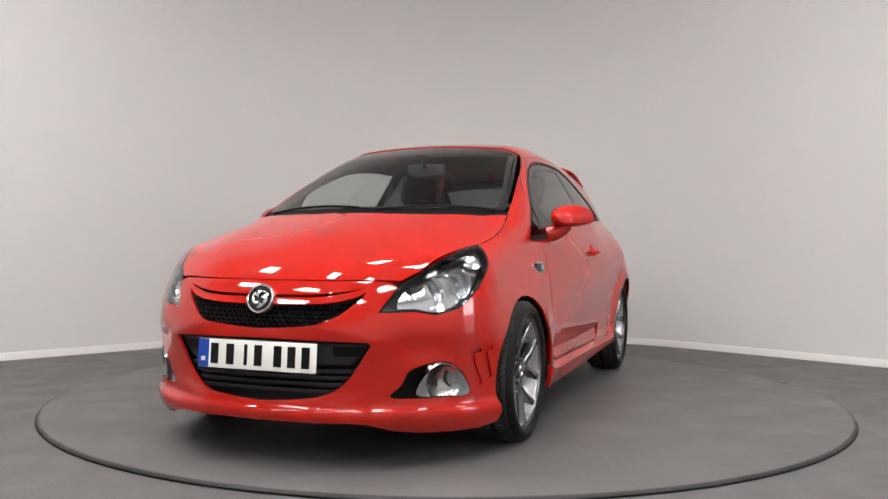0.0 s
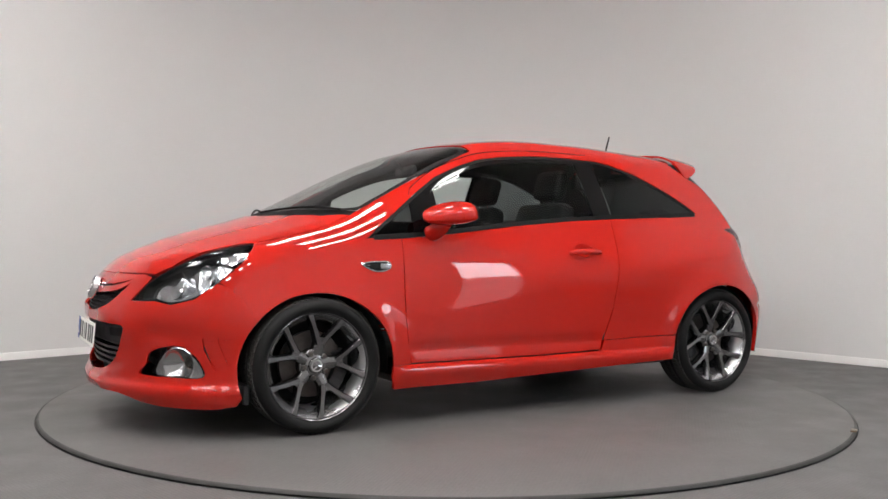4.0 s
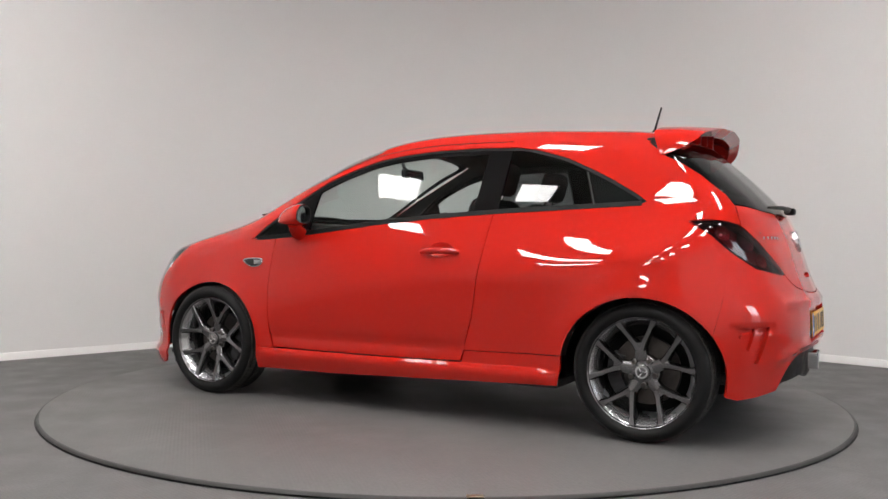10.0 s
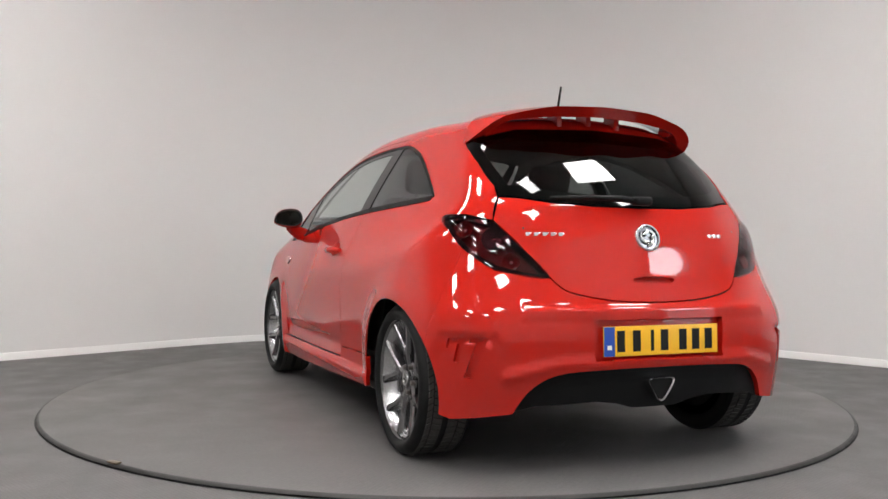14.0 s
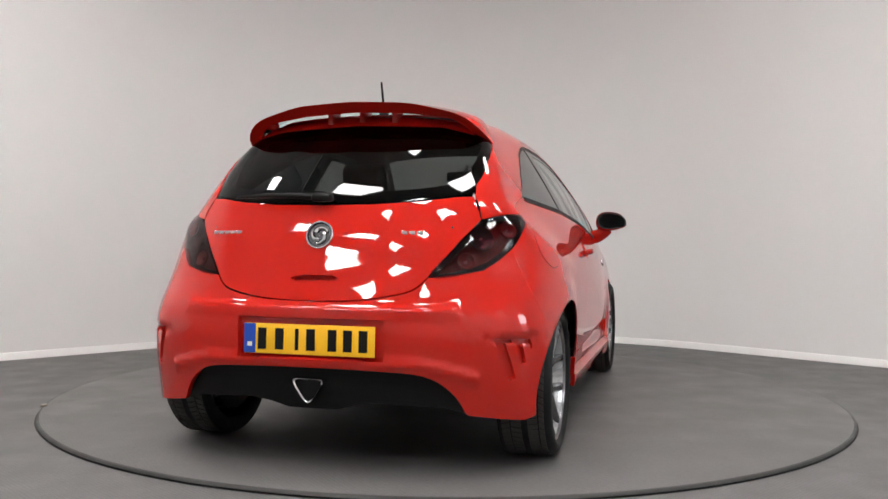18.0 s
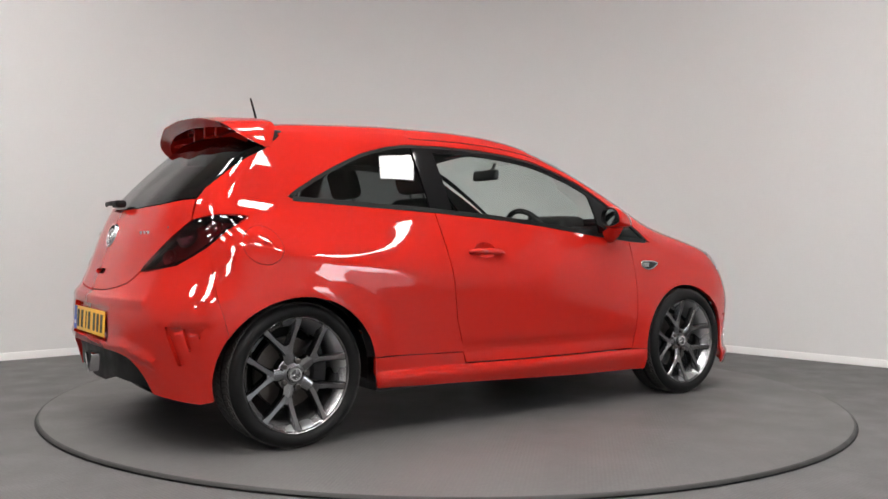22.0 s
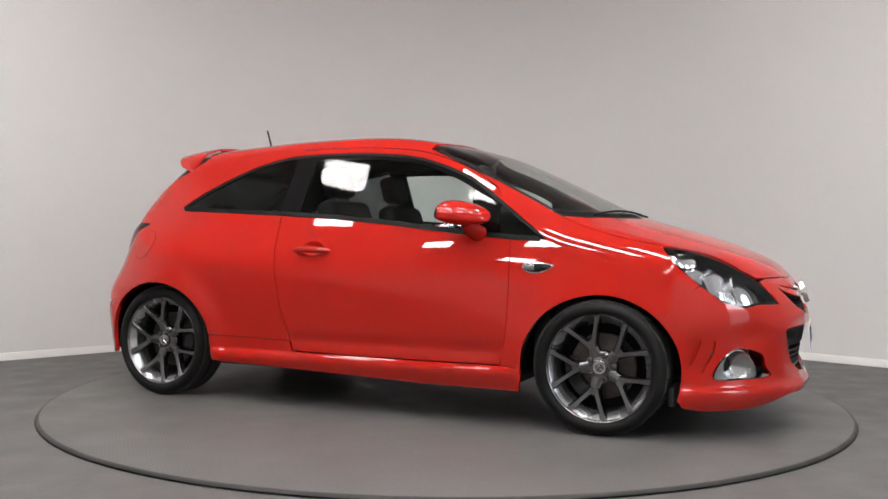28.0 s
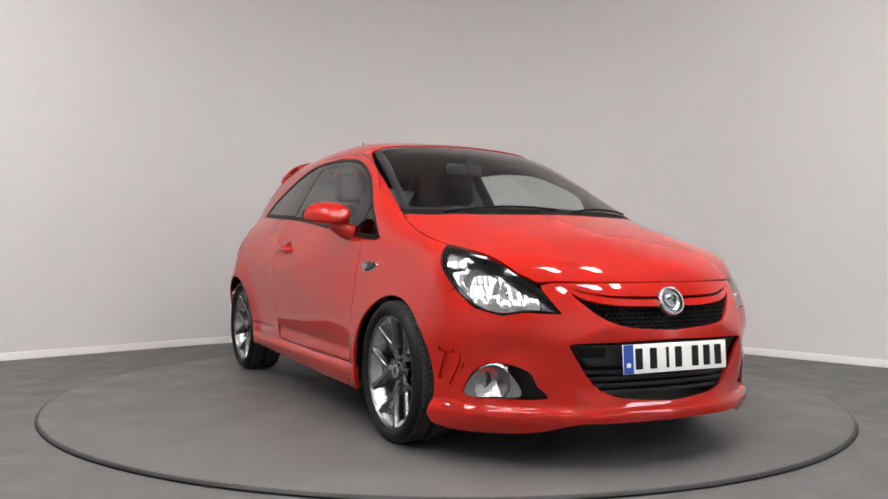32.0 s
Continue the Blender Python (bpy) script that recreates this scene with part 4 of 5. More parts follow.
    part("grip", bm, RED, gate)
    g_top = [(-1.60, 0.550, 1.050), (-1.561, 0.556, 1.091), (-1.448, 0.580, 1.187), (-1.37, 0.575, 1.238), (-1.288, 0.558, 1.279)]
    pane = [(-1.738, 0, 1.011), (-1.726, 0.2, 1.014), (-1.69, 0.368, 1.026), (-1.642, 0.486, 1.044)] + g_top + [(-1.30, 0.50, 1.33), (-1.36, 0.35, 1.36), (-1.39, 0.0, 1.372)]
    uv = rear_uv(np.array(pane + [(x, -y, z) for x, y, z in pane[-2:0:-1]]))
    panel("rear_window", to_rear, uv, REAR_GLASS, gate, "dark privacy rear window", off=-0.003, fold=0.0, step=0.03, inset=0.003)
    panel("window_border", to_rear, uv, GLOSS_BLACK, gate, holes=[inset_line(uv, 0.05, 0.02)], off=-0.007, fold=0.02, step=0.02, inset=0.003)
    head = tail_points([(0.50, 1.31), (0.36, 1.345), (0, 1.36), (-0.36, 1.345), (-0.50, 1.31), (-0.45, 1.372), (-0.25, 1.398), (0, 1.405), (0.25, 1.398), (0.45, 1.372)])
    panel("gate_header", to_rear, rear_uv(head), RED, gate, off=-0.001, fold=0.0, step=0.03)
    panel("header_lining", to_rear, rear_uv(head), LINER, gate, off=-0.006, fold=0.0, step=0.03)
    shelf = [(-1.225, 0), (-1.215, 0.3), (-1.175, 0.50), (-1.25, 0.50), (-1.32, 0.38), (-1.352, 0)]
    shelf = shelf + [(x, -y) for x, y in shelf[-2:0:-1]]
    panel("roof_end", to_top, shelf, RED, gate, off=-0.014, fold=0.0)
    panel("roof_end_lining", to_top, shelf, LINER, gate, off=-0.018, fold=0.0)
    panel("gate_lining", to_rear, rear_uv(np.array(low + [(x, -y, z) for x, y, z in low[-2:0:-1]])), TRIM, gate, off=-0.05, fold=0.0, step=0.05, inset=0.01)
    bm = bmesh.new()
    tube(bm, [(-1.748, 0.02, 1.036), (-1.765, 0.10, 1.042), (-1.752, 0.24, 1.044), (-1.715, 0.39, 1.040)], [0.014, 0.012, 0.010, 0.006], 10)
    box(bm, (-1.785, -0.035, 1.018), (-1.735, 0.045, 1.052), 0.012)
    part("rear_wiper", bm, BLACK, gate, "black rear wiper")
    badge(gate, (-1.790, 0.0, 0.890), (-1, 0, 0.28), 0.056)
    for y0, y1 in ((0.345, 0.495), (-0.395, -0.31)):
        bm = bmesh.new()
        k = 5 if y1 - y0 > 0.1 else 3
        w = (y1 - y0) / k
        for i in range(k):
            y = y0 + w * (i + 0.5)
            x = tail_points([(y, 0.902)])[0][0]
            box(bm, (x - 0.003, y - w * 0.41, 0.894), (x + 0.003, y + w * 0.41, 0.908), 0.001)
        part("lettering", bm, CHROME, gate, "small chrome lettering")


def badge(parent, at, n, r):
    mm = look(Vector(at), Vector(at) - Vector(n))
    b = new("badge")
    b.parent = parent
    b["label"] = "round chrome badge"
    bm = bmesh.new()
    lathe(bm, [(0.001, 0.003), (r * 0.80, 0.003), (r * 0.84, 0.008), (r * 0.93, 0.010), (r, 0.006), (r, -0.012)], axis="z", segs=40, m=mm)
    part("disc", bm, SMOKED, b)
    bm = bmesh.new()
    lathe(bm, [(r * 0.84, 0.004), (r * 0.87, 0.010), (r * 0.95, 0.011), (r * 1.01, 0.006), (r * 1.01, -0.012)], axis="z", segs=40, m=mm)
    part("ring", bm, CHROME, b)
    bm = bmesh.new()
    for a0, x0 in ((20, 0.15), (140, 0.1), (260, 0.1)):
        pts = [(r * 0.62 * math.cos(radians(a0 + t)) * (1 - t / 260), r * 0.62 * math.sin(radians(a0 + t)) * (1 - t / 260), 0.006) for t in range(0, 130, 16)]
        tube(bm, [mm @ Vector(p) for p in pts], [r * (0.08 + 0.10 * i / len(pts)) for i in range(len(pts))], 8)
    part("emblem", bm, CHROME, b, "plain abstract emblem")


def plates():
    for front in (True, False):
        x = 2.128 if front else -1.893
        zc = 0.432 if front else 0.505
        m = pose(x, 0, zc, 90, 0, 90) if front else pose(x, 0, zc, 90, 0, -90)
        m = m @ (pose(0, 0, 0, -4, 0, 0) if front else pose(0, 0, 0, -2, 0, 0))
        p = thing_part("front_plate" if front else "rear_plate", "white number plate with a blue end band" if front else "yellow number plate with a blue end band")
        bm = bmesh.new()
        box(bm, (-0.26, -0.0555, -0.004), (0.26, 0.0555, 0.0), 0.002, m)
        part("plate", bm, PLATE_WHITE if front else PLATE_YELLOW, p)
        bm = bmesh.new()
        box(bm, (-0.259, -0.0545, 0.0), (-0.212, 0.0545, 0.0012), 0, m)
        part("blue_band", bm, PLATE_BLUE, p, smooth=False)
        bm = bmesh.new()
        box(bm, (-0.245, -0.030, 0.0012), (-0.226, -0.014, 0.002), 0, m)
        part("band_mark", bm, PLATE_WHITE, p, smooth=False)
        xs = [-0.195, -0.125, -0.055, 0.0, 0.085, 0.145, 0.205]
        for i, cx in enumerate(xs):
            w = 0.007 if i == 2 else 0.017
            bm = bmesh.new()
            box(bm, (cx - w + 0.01, -0.0395, 0.0), (cx + w + 0.01, 0.0395, 0.0014), 0, m)
            part("ink_bar", bm, PLATE_INK, p, smooth=False)


def windows():
    low = DLO_LOW
    top = DLO_TOP
    smooth_top = spline(top, 4, False)

    def clip(x0, x1):
        """The part of the side window outline between two stations."""
        up = [tuple(p) for p in smooth_top if x0 < p[0] < x1]
        lo = [p for p in low if x0 < p[0] < x1]
        zu = lambda x: float(np.interp(-x, [-p[0] for p in smooth_top], [p[1] for p in smooth_top]))
        zl = lambda x: float(np.interp(x, [p[0] for p in low], [p[1] for p in low]))
        out = []
        if x1 < 0.95:
            out += [(x1, zl(x1)), (x1, zu(x1))]
        out += up
        if x0 > -1.2:
            out += [(x0, zu(x0)), (x0, zl(x0))]
        return out + lo
    full = [tuple(p) for p in smooth_top] + low
    for name, a, b, mat, lab in (("door_window", -0.40, 0.60, SIDE_GLASS, "tinted door window"), ("quarter_window", -1.3, -0.525, DARK_GLASS, "dark privacy quarter window"),
                                 ("front_quarterlight", 0.735, 1.0, DARK_GLASS, "small dark triangular quarterlight")):
        for ob in panel(name, to_side, clip(a, b), mat, CAR, lab, off=-0.006, fold=0.0, mirror=True, step=0.035, inset=0.004):
            ob.visible_shadow = False
    for name, a, b in (("pillar_cover", -0.52, -0.39), ("mirror_sail", 0.59, 0.745)):
        panel(name, to_side, clip(a, b), GLOSS_BLACK, CAR, "gloss black pillar cover", off=-0.004, fold=0.01, mirror=True, inset=0.002)
    panel("window_seal", to_side, full, BLACK, CAR, "black rubber window seal", holes=[inset_line(np.array(full), 0.016, 0.02)], off=-0.003, fold=0.012, mirror=True, step=0.02, inset=0.001)
    rail = [tuple(p) for p in smooth_top if -0.40 < p[0] < 0.66]
    band = rail + [(x - 0.030 * max(x, 0), z - 0.040) for x, z in rail[::-1]]
    panel("door_frame", to_side, band, GLOSS_BLACK, CAR, "black frame above the door window", off=-0.0045, fold=0.006, mirror=True, step=0.02, inset=0.003)
    strip = [(x, z + 0.004) for x, z in low] + [(x, z - 0.009) for x, z in low[::-1]]
    panel("waist_strip", to_side, strip, BLACK, CAR, "black waist strip", off=0.003, fold=0.008, mirror=True, step=0.02)
    line = [(x + 0.012, z + 0.030) for x, z in smooth_top if -0.50 < x < 0.72]
    shut = [(0.735, 1.105)] + line + [(-0.505, 1.389), (-0.507, 1.358)]
    strip = [p for p in shut] + [(x, z - 0.0035) for x, z in shut[::-1]]
    panel("door_frame_gap", to_side, strip, GLOSS_BLACK, CAR, "narrow gap above the door frame", off=0.0006, fold=0.0, mirror=True, step=0.02)
    card = [(0.80, 0.88), (0.80, 0.32), (-0.36, 0.32), (-0.48, 0.84), (-0.5, 1.01), (-0.17, 0.99), (0.175, 0.958), (0.547, 0.912)]
    panel("door_card", to_side, card, TRIM, CAR, off=-0.07, fold=0.0, mirror=True, step=0.06)
    card = [(-0.5, 1.01), (-0.5, 0.35), (-0.9, 0.35), (-1.0, 0.70), (-1.5, 0.72), (-1.5, 0.95), (-1.22, 1.045), (-0.9, 1.03)]
    panel("quarter_card", to_side, card, TRIM, CAR, off=-0.07, fold=0.0, mirror=True, step=0.06)


def mirrors():
    for s in (1, -1):
        mir = thing_part("door_mirror", "red door mirror")
        bm = bmesh.new()
        # housing: a rounded form, blunt behind and tapering forward
        rings = []
        for i, t in enumerate(np.linspace(0, 1, 14)):
            x = 0.535 + 0.185 * t
            k = math.sqrt(max(1 - ((t - 0.15) / 0.86) ** 2, 0)) if t > 0.15 else 1 - 0.10 * ((0.15 - t) / 0.15) ** 2
            w, h = 0.092 * k, 0.070 * k
            cy, cz = 0.895 - 0.045 * t, 1.005 - 0.02 * t
            ring = []
            for a in np.linspace(0, 2 * math.pi, 28, endpoint=False):
                ca, sa = math.cos(a), math.sin(a)
                drop = 1.0 if sa > 0 else 0.62 - 0.30 * ca
                ring.append(bm.verts.new((x, s * (cy + w * math.copysign(abs(ca) ** 0.8, ca)), cz + drop * h * math.copysign(abs(sa) ** 0.85, sa) - 0.012 * ca)))
            rings.append(ring)
        for a, b in zip(rings, rings[1:]):
            for i in range(28):
                bm.faces.new((a[i], a[(i + 1) % 28], b[(i + 1) % 28], b[i]))
        bm.faces.new(rings[-1])
        part("housing", bm, RED, mir)
        bm = bmesh.new()
        rim = [v for v in np.linspace(0, 2 * math.pi, 28, endpoint=False)]
        bm.faces.new([bm.verts.new((0.545, s * (0.895 + 0.084 * math.copysign(abs(math.cos(a)) ** 0.8, math.cos(a))), 1.005 + (0.056 if math.sin(a) > 0 else 0.056 * (0.62 - 0.30 * math.cos(a))) * math.copysign(abs(math.sin(a)) ** 0.85, math.sin(a)) - 0.010 * math.cos(a))) for a in rim])
        part("mirror_glass", bm, MIRROR, mir, "mirror glass", smooth=False)
        bm = bmesh.new()
        o = [[bm.verts.new((x, s * (0.895 + w * math.copysign(abs(math.cos(a)) ** 0.8, math.cos(a))), 1.005 + h * (1.0 if math.sin(a) > 0 else 0.62 - 0.30 * math.cos(a)) * math.copysign(abs(math.sin(a)) ** 0.85, math.sin(a)) - 0.011 * math.cos(a))) for a in rim] for x, w, h in ((0.536, 0.089, 0.061), (0.531, 0.088, 0.060), (0.531, 0.082, 0.054), (0.545, 0.080, 0.052))]
        for a, b in zip(o, o[1:]):
            for i in range(28):
                bm.faces.new((a[i], a[(i + 1) % 28], b[(i + 1) % 28], b[i]))
        part("rim", bm, BLACK, mir, "black mirror rim")
        bm = bmesh.new()
        tube(bm, [(0.655, s * 0.765, 0.915), (0.645, s * 0.80, 0.925), (0.632, s * 0.838, 0.945), (0.625, s * 0.865, 0.968)], [0.040, 0.042, 0.036, 0.032], 14)
        part("stalk", bm, RED, mir)
        for ob in mir.children:
            if not ob.name.startswith("stalk"):
                for v in ob.data.vertices:
                    v.co.x -= 0.26 * (abs(v.co.y) - 0.895)


def trim():
    for s in (1, -1):
        # side repeater with a chrome border
        rep = thing_part("side_repeater", "chrome-edged side repeater badge")
        o = np.array([(1.045, 0.768), (0.99, 0.780), (0.888, 0.781), (0.886, 0.748), (0.92, 0.730), (0.97, 0.729), (1.01, 0.745)])
        sg = np.array([1, s, 1])
        for off, ins, mat, name in ((0.004, 0.0, CHROME, "border"), (0.0055, 0.0055, GLOSS_BLACK, "lens")):
            uv, f = flat_mesh(inset_line(rounded(o, 2, 0.2), ins, 0.01) if ins else rounded(o, 2, 0.2), [], 0.012)
            p = to_side(uv)
            n = skin_normal(p)
            q = p + n * off
            faces = [tuple(t) for t in f]
            rim = {}
            for t in faces:
                for e in ((t[0], t[1]), (t[1], t[2]), (t[2], t[0])):
                    rim[e] = 1
            m0 = len(q)
            q = np.concatenate([q, p - n * 0.003])
            faces += [(b, a, a + m0, b + m0) for a, b in rim if (b, a) not in rim]
            if s < 0:
                faces = [t[::-1] for t in faces]
            link_mesh(name, q * sg, faces, mat, rep)
        p = to_side(np.array([(0.915, 0.757)]))[0]
        bm = bmesh.new()
        box(bm, (-0.025, min(-0.003 * s, 0.009 * s), -0.014), (0.030, max(-0.003 * s, 0.009 * s), 0.013), 0.003, Matrix.Translation((p[0], p[1] * s, p[2])))
        part("badge_plate", bm, SATIN, rep, "small silver badge plate")
        # door handle: dished cup and a pull
        h = thing_part("door_handle", "red door handle over a dished cup")
        cup = [(-0.255 + 0.0665 * math.cos(a), 0.836 + 0.0385 * math.sin(a)) for a in np.linspace(0, 2 * math.pi, 30, endpoint=False)]

        def dish(p, n, uv):
            r = np.hypot((uv[:, 0] + 0.255) / 0.0665, (uv[:, 1] - 0.836) / 0.0385)
            return p - n * (0.026 * (1 - np.clip(r, 0, 1) ** 2.2))[:, None]
        side_map = to_side if s > 0 else (lambda uv: to_side(uv) * np.array([1, -1, 1]))
        panel("cup", side_map, cup, RED, h, step=0.010, fold=0.0, shape=dish)
        pts = [to_side(np.array([(x, z)]))[0] for x, z in ((-0.150, 0.823), (-0.18, 0.828), (-0.25, 0.831), (-0.32, 0.831), (-0.362, 0.828))]
        off = (0.004, 0.022, 0.030, 0.024, 0.004)
        bm = bmesh.new()
        tube(bm, [(p[0], s * (p[1] + o2), p[2]) for p, o2 in zip(pts, off)], [0.010, 0.0145, 0.016, 0.0145, 0.010], 12)
        part("pull", bm, RED, h)
    # roof aerial
    aerial = thing_part("aerial", "short black roof aerial")
    bm = bmesh.new()
    lathe(bm, [(0.022, -0.01), (0.021, 0.004), (0.013, 0.014), (0.006, 0.02), (0.001, 0.021)], axis="z", segs=24, m=Matrix.Translation((-1.085, 0, 1.455)))
    part("base", bm, BLACK, aerial)
    bm = bmesh.new()
    tube(bm, [(-1.085, 0, 1.465), (-1.10, 0, 1.52), (-1.122, 0, 1.592)], [0.0065, 0.0058, 0.0048], 8)
    part("rod", bm, BLACK, aerial)
    badge(CAR, (2.094, 0.0, 0.645), (1, 0, 0.35), 0.058)
    # wipers
    for y0, y1, x0, x1 in ((0.10, 0.60, 1.30, 1.06), (-0.52, 0.02, 1.16, 1.28)):
        bm = bmesh.new()
        pts = to_top(np.array([(x0 + (x1 - x0) * t, y0 + (y1 - y0) * t) for t in np.linspace(0, 1, 7)]))
        tube(bm, [tuple(p + np.array([0, 0, 0.006])) for p in pts], 0.0055, 8)
        part("windscreen_wiper", bm, BLACK, CAR, "black windscreen wiper")


def spoiler():
    wing = thing_part("roof_spoiler", "red roof spoiler raised over a slot")
    root_y = curve([(-1, -0.552), (-0.8, -0.497), (-0.5, -0.33), (0, 0), (0.5, 0.33), (0.8, 0.497), (1, 0.552)], 0.08)
    root_x = curve([(-1, -1.262), (-0.8, -1.205), (-0.5, -1.225), (0, -1.245), (0.5, -1.225), (0.8, -1.205), (1, -1.262)], 0.08)
    root_z = curve([(-1, 1.285), (-0.92, 1.340), (-0.82, 1.395), (-0.6, 1.436), (-0.3, 1.457), (0, 1.465), (0.3, 1.457), (0.6, 1.436), (0.82, 1.395), (0.92, 1.340), (1, 1.285)], 0.06)
    te_z = curve([(-1, 1.285), (-0.88, 1.328), (-0.75, 1.388), (-0.4, 1.434), (0, 1.444), (0.4, 1.434), (0.75, 1.388), (0.88, 1.328), (1, 1.285)], 0.06)
    te_x = curve([(-1, -1.285), (-0.9, -1.375), (-0.8, -1.425), (-0.4, -1.477), (0, -1.492), (0.4, -1.477), (0.8, -1.425), (0.9, -1.375), (1, -1.285)], 0.05)
    te_y = curve([(-1, -0.552), (-0.88, -0.525), (-0.75, -0.455), (-0.4, -0.245), (0, 0), (0.4, 0.245), (0.75, 0.455), (0.88, 0.525), (1, 0.552)], 0.05)

    def place(q):
        sv, t = q[:, 0], q[:, 1]
        r = np.stack([root_x(sv), root_y(sv), root_z(sv)], 1)
        te = np.stack([te_x(sv), te_y(sv), te_z(sv)], 1)
        p = r * (1 - t)[:, None] + te * t[:, None]
        p[:, 2] += 0.005 * np.sin(math.pi * t)
        return p
    uv, f = flat_mesh(np.array([(-1, 0), (1, 0), (1, 1), (-1, 1)], float), [], 0.045)
    p = place(uv)
    e = 1e-3
    n = np.cross(place(uv + [0, e]) - place(uv - [0, e]), place(uv + [e, 0]) - place(uv - [e, 0]))
    n /= np.linalg.norm(n, axis=1)[:, None]
    n *= np.sign(n[:, 2] + 1e-3)[:, None]
    thick = 0.012 + 0.010 * np.sin(math.pi * np.clip(uv[:, 1], 0, 1)) + (0.026 - 0.014 * np.exp(-((np.abs(uv[:, 0]) - 0.66) / 0.16) ** 2)) * uv[:, 1] ** 2
    q = p - n * thick[:, None]
    q[:, 0] += 0.045 * uv[:, 1] ** 2
    m = len(p)
    if np.cross(p[f[0, 1]] - p[f[0, 0]], p[f[0, 2]] - p[f[0, 0]]) @ n[f[0, 0]] < 0:
        f = f[:, ::-1]
    faces = [tuple(t) for t in f] + [tuple(t[::-1] + m) for t in f]
    used = {(t[i], t[(i + 1) % 3]) for t in f.tolist() for i in range(3)}
    faces += [(b, a, a + m, b + m) for a, b in used if (b, a) not in used]
    ob = link_mesh("blade", np.concatenate([p, q]), faces, RED, wing)
    ob.data.set_sharp_from_angle(angle=radians(40))
    for y in (0.145, 0.0, -0.145, 0.44, -0.44):
        bm = bmesh.new()
        box(bm, (-1.36, y - 0.012, 1.36), (-1.27, y + 0.012, 1.444 - 0.27 * y * y), 0.004)
        part("strut", bm, RED, wing)
    bm = bmesh.new()
    box(bm, (-1.345, -0.10, 1.362), (-1.325, 0.10, 1.374), 0.004)
    part("brake_light", bm, TAIL_RED, wing, "slim high brake light")


def wheel(x, s):
    w = new("wheel")
    w.parent = CAR
    w["label"] = "dark alloy wheel with Y-shaped spokes"
    w.matrix_basis = pose(x, 0, 0.307, 0, {(1, 1): -11.5, (-1, 1): 6.5, (1, -1): -22, (-1, -1): -18}[(1 if x > 0 else -1, s)], 0)
    Y = lambda v: (v - 0.020) * s          # offsets from the car's middle plane
    bm = bmesh.new()
    prof = [(0.240, 0.840), (0.248, 0.851), (0.258, 0.861), (0.272, 0.864), (0.287, 0.858), (0.299, 0.843), (0.3035, 0.829), (0.3025, 0.805), (0.3025, 0.68), (0.3065, 0.665), (0.298, 0.650), (0.280, 0.645), (0.25, 0.65), (0.238, 0.66)]
    lathe(bm, [(r, Y(h)) for r, h in prof], segs=96)
    part("tyre", bm, RUBBER, w, "low-profile black tyre")
    # tread blocks: thin ribs across the tread
    bm = bmesh.new()
    for k in range(72):
        a = 2 * math.pi * k / 72
        for y0, y1, sk in ((0.668, 0.70, 0.01), (0.706, 0.745, -0.008), (0.771, 0.81, 0.008), (0.816, 0.836, -0.01)):
            m = Matrix.Rotation(a, 4, "Y") @ Matrix.Translation((0.3057, 0, 0))
            vs = []
            for yy, zz in ((y0, -0.0105 + sk), (y1, -0.0105), (y1, 0.0105), (y0, 0.0105 + sk)):
                vs.append((yy, zz))
            lo = [bm.verts.new(m @ Vector((-0.003, Y(yy), zz))) for yy, zz in vs]
            hi = [bm.verts.new(m @ Vector((0.0015, Y(yy), zz))) for yy, zz in vs]
            bm.faces.new(hi)
            for i in range(4):
                bm.faces.new((lo[i], lo[(i + 1) % 4], hi[(i + 1) % 4], hi[i]))
    tagged(part("tread", bm, TREAD, w, smooth=False), kind="stuff")
    bm = bmesh.new()
    lathe(bm, [(0.2425, Y(0.838)), (0.2455, Y(0.846)), (0.243, Y(0.8475)), (0.2385, Y(0.844)), (0.2355, Y(0.836))], segs=96)
    part("rim", bm, RIM, w, "dark outer lip of the rim")
    bm = bmesh.new()
    lathe(bm, [(0.2355, Y(0.836)), (0.215, Y(0.812)), (0.204, Y(0.78)), (0.199, Y(0.74)), (0.198, Y(0.66))], segs=96)
    part("barrel", bm, RIM_BRIGHT, w, "bright silver inner barrel of the rim")

    def ribbon(pts, widths, tops):
        n = len(pts)
        rows = []
        for i, (px, pz) in enumerate(pts):
            a, b = pts[max(i - 1, 0)], pts[min(i + 1, n - 1)]
            d = Vector((b[0] - a[0], b[1] - a[1])).normalized()
            nx, nz = -d.y, d.x
            hw, tp = widths[i] / 2, tops[i]
            row = []
            for u, dy in ((-1.15, -0.040), (-1.0, -0.007), (-0.62, 0.0), (0.62, 0.0), (1.0, -0.007), (1.15, -0.040)):
                row.append(bm.verts.new((px + nx * hw * u, Y(tp + dy), pz + nz * hw * u)))
            rows.append(row)
        for a, b in zip(rows, rows[1:]):
            for i in range(5):
                bm.faces.new((a[i], a[i + 1], b[i + 1], b[i]))
        bm.faces.new(rows[0])
        bm.faces.new(rows[-1][::-1])
    for k in range(5):
        a0 = radians(90 + 72 * k)
        P = lambda r, da: (r * math.cos(a0 + radians(da)), r * math.sin(a0 + radians(da)))
        bm = bmesh.new()
        ribbon([P(0.046, 0), P(0.080, 0), P(0.108, 0), P(0.130, 0)], [0.060, 0.048, 0.050, 0.040], [0.806, 0.812, 0.8165, 0.8175])
        for sg in (1, -1):
            ribbon([P(0.098, sg * 4), P(0.125, sg * 8.5), P(0.160, sg * 14), P(0.200, sg * 17.8), P(0.237, sg * 20)], [0.032, 0.030, 0.026, 0.026, 0.040], [0.8165, 0.8185, 0.8245, 0.832, 0.838])
        part("spoke", bm, RIM, w)
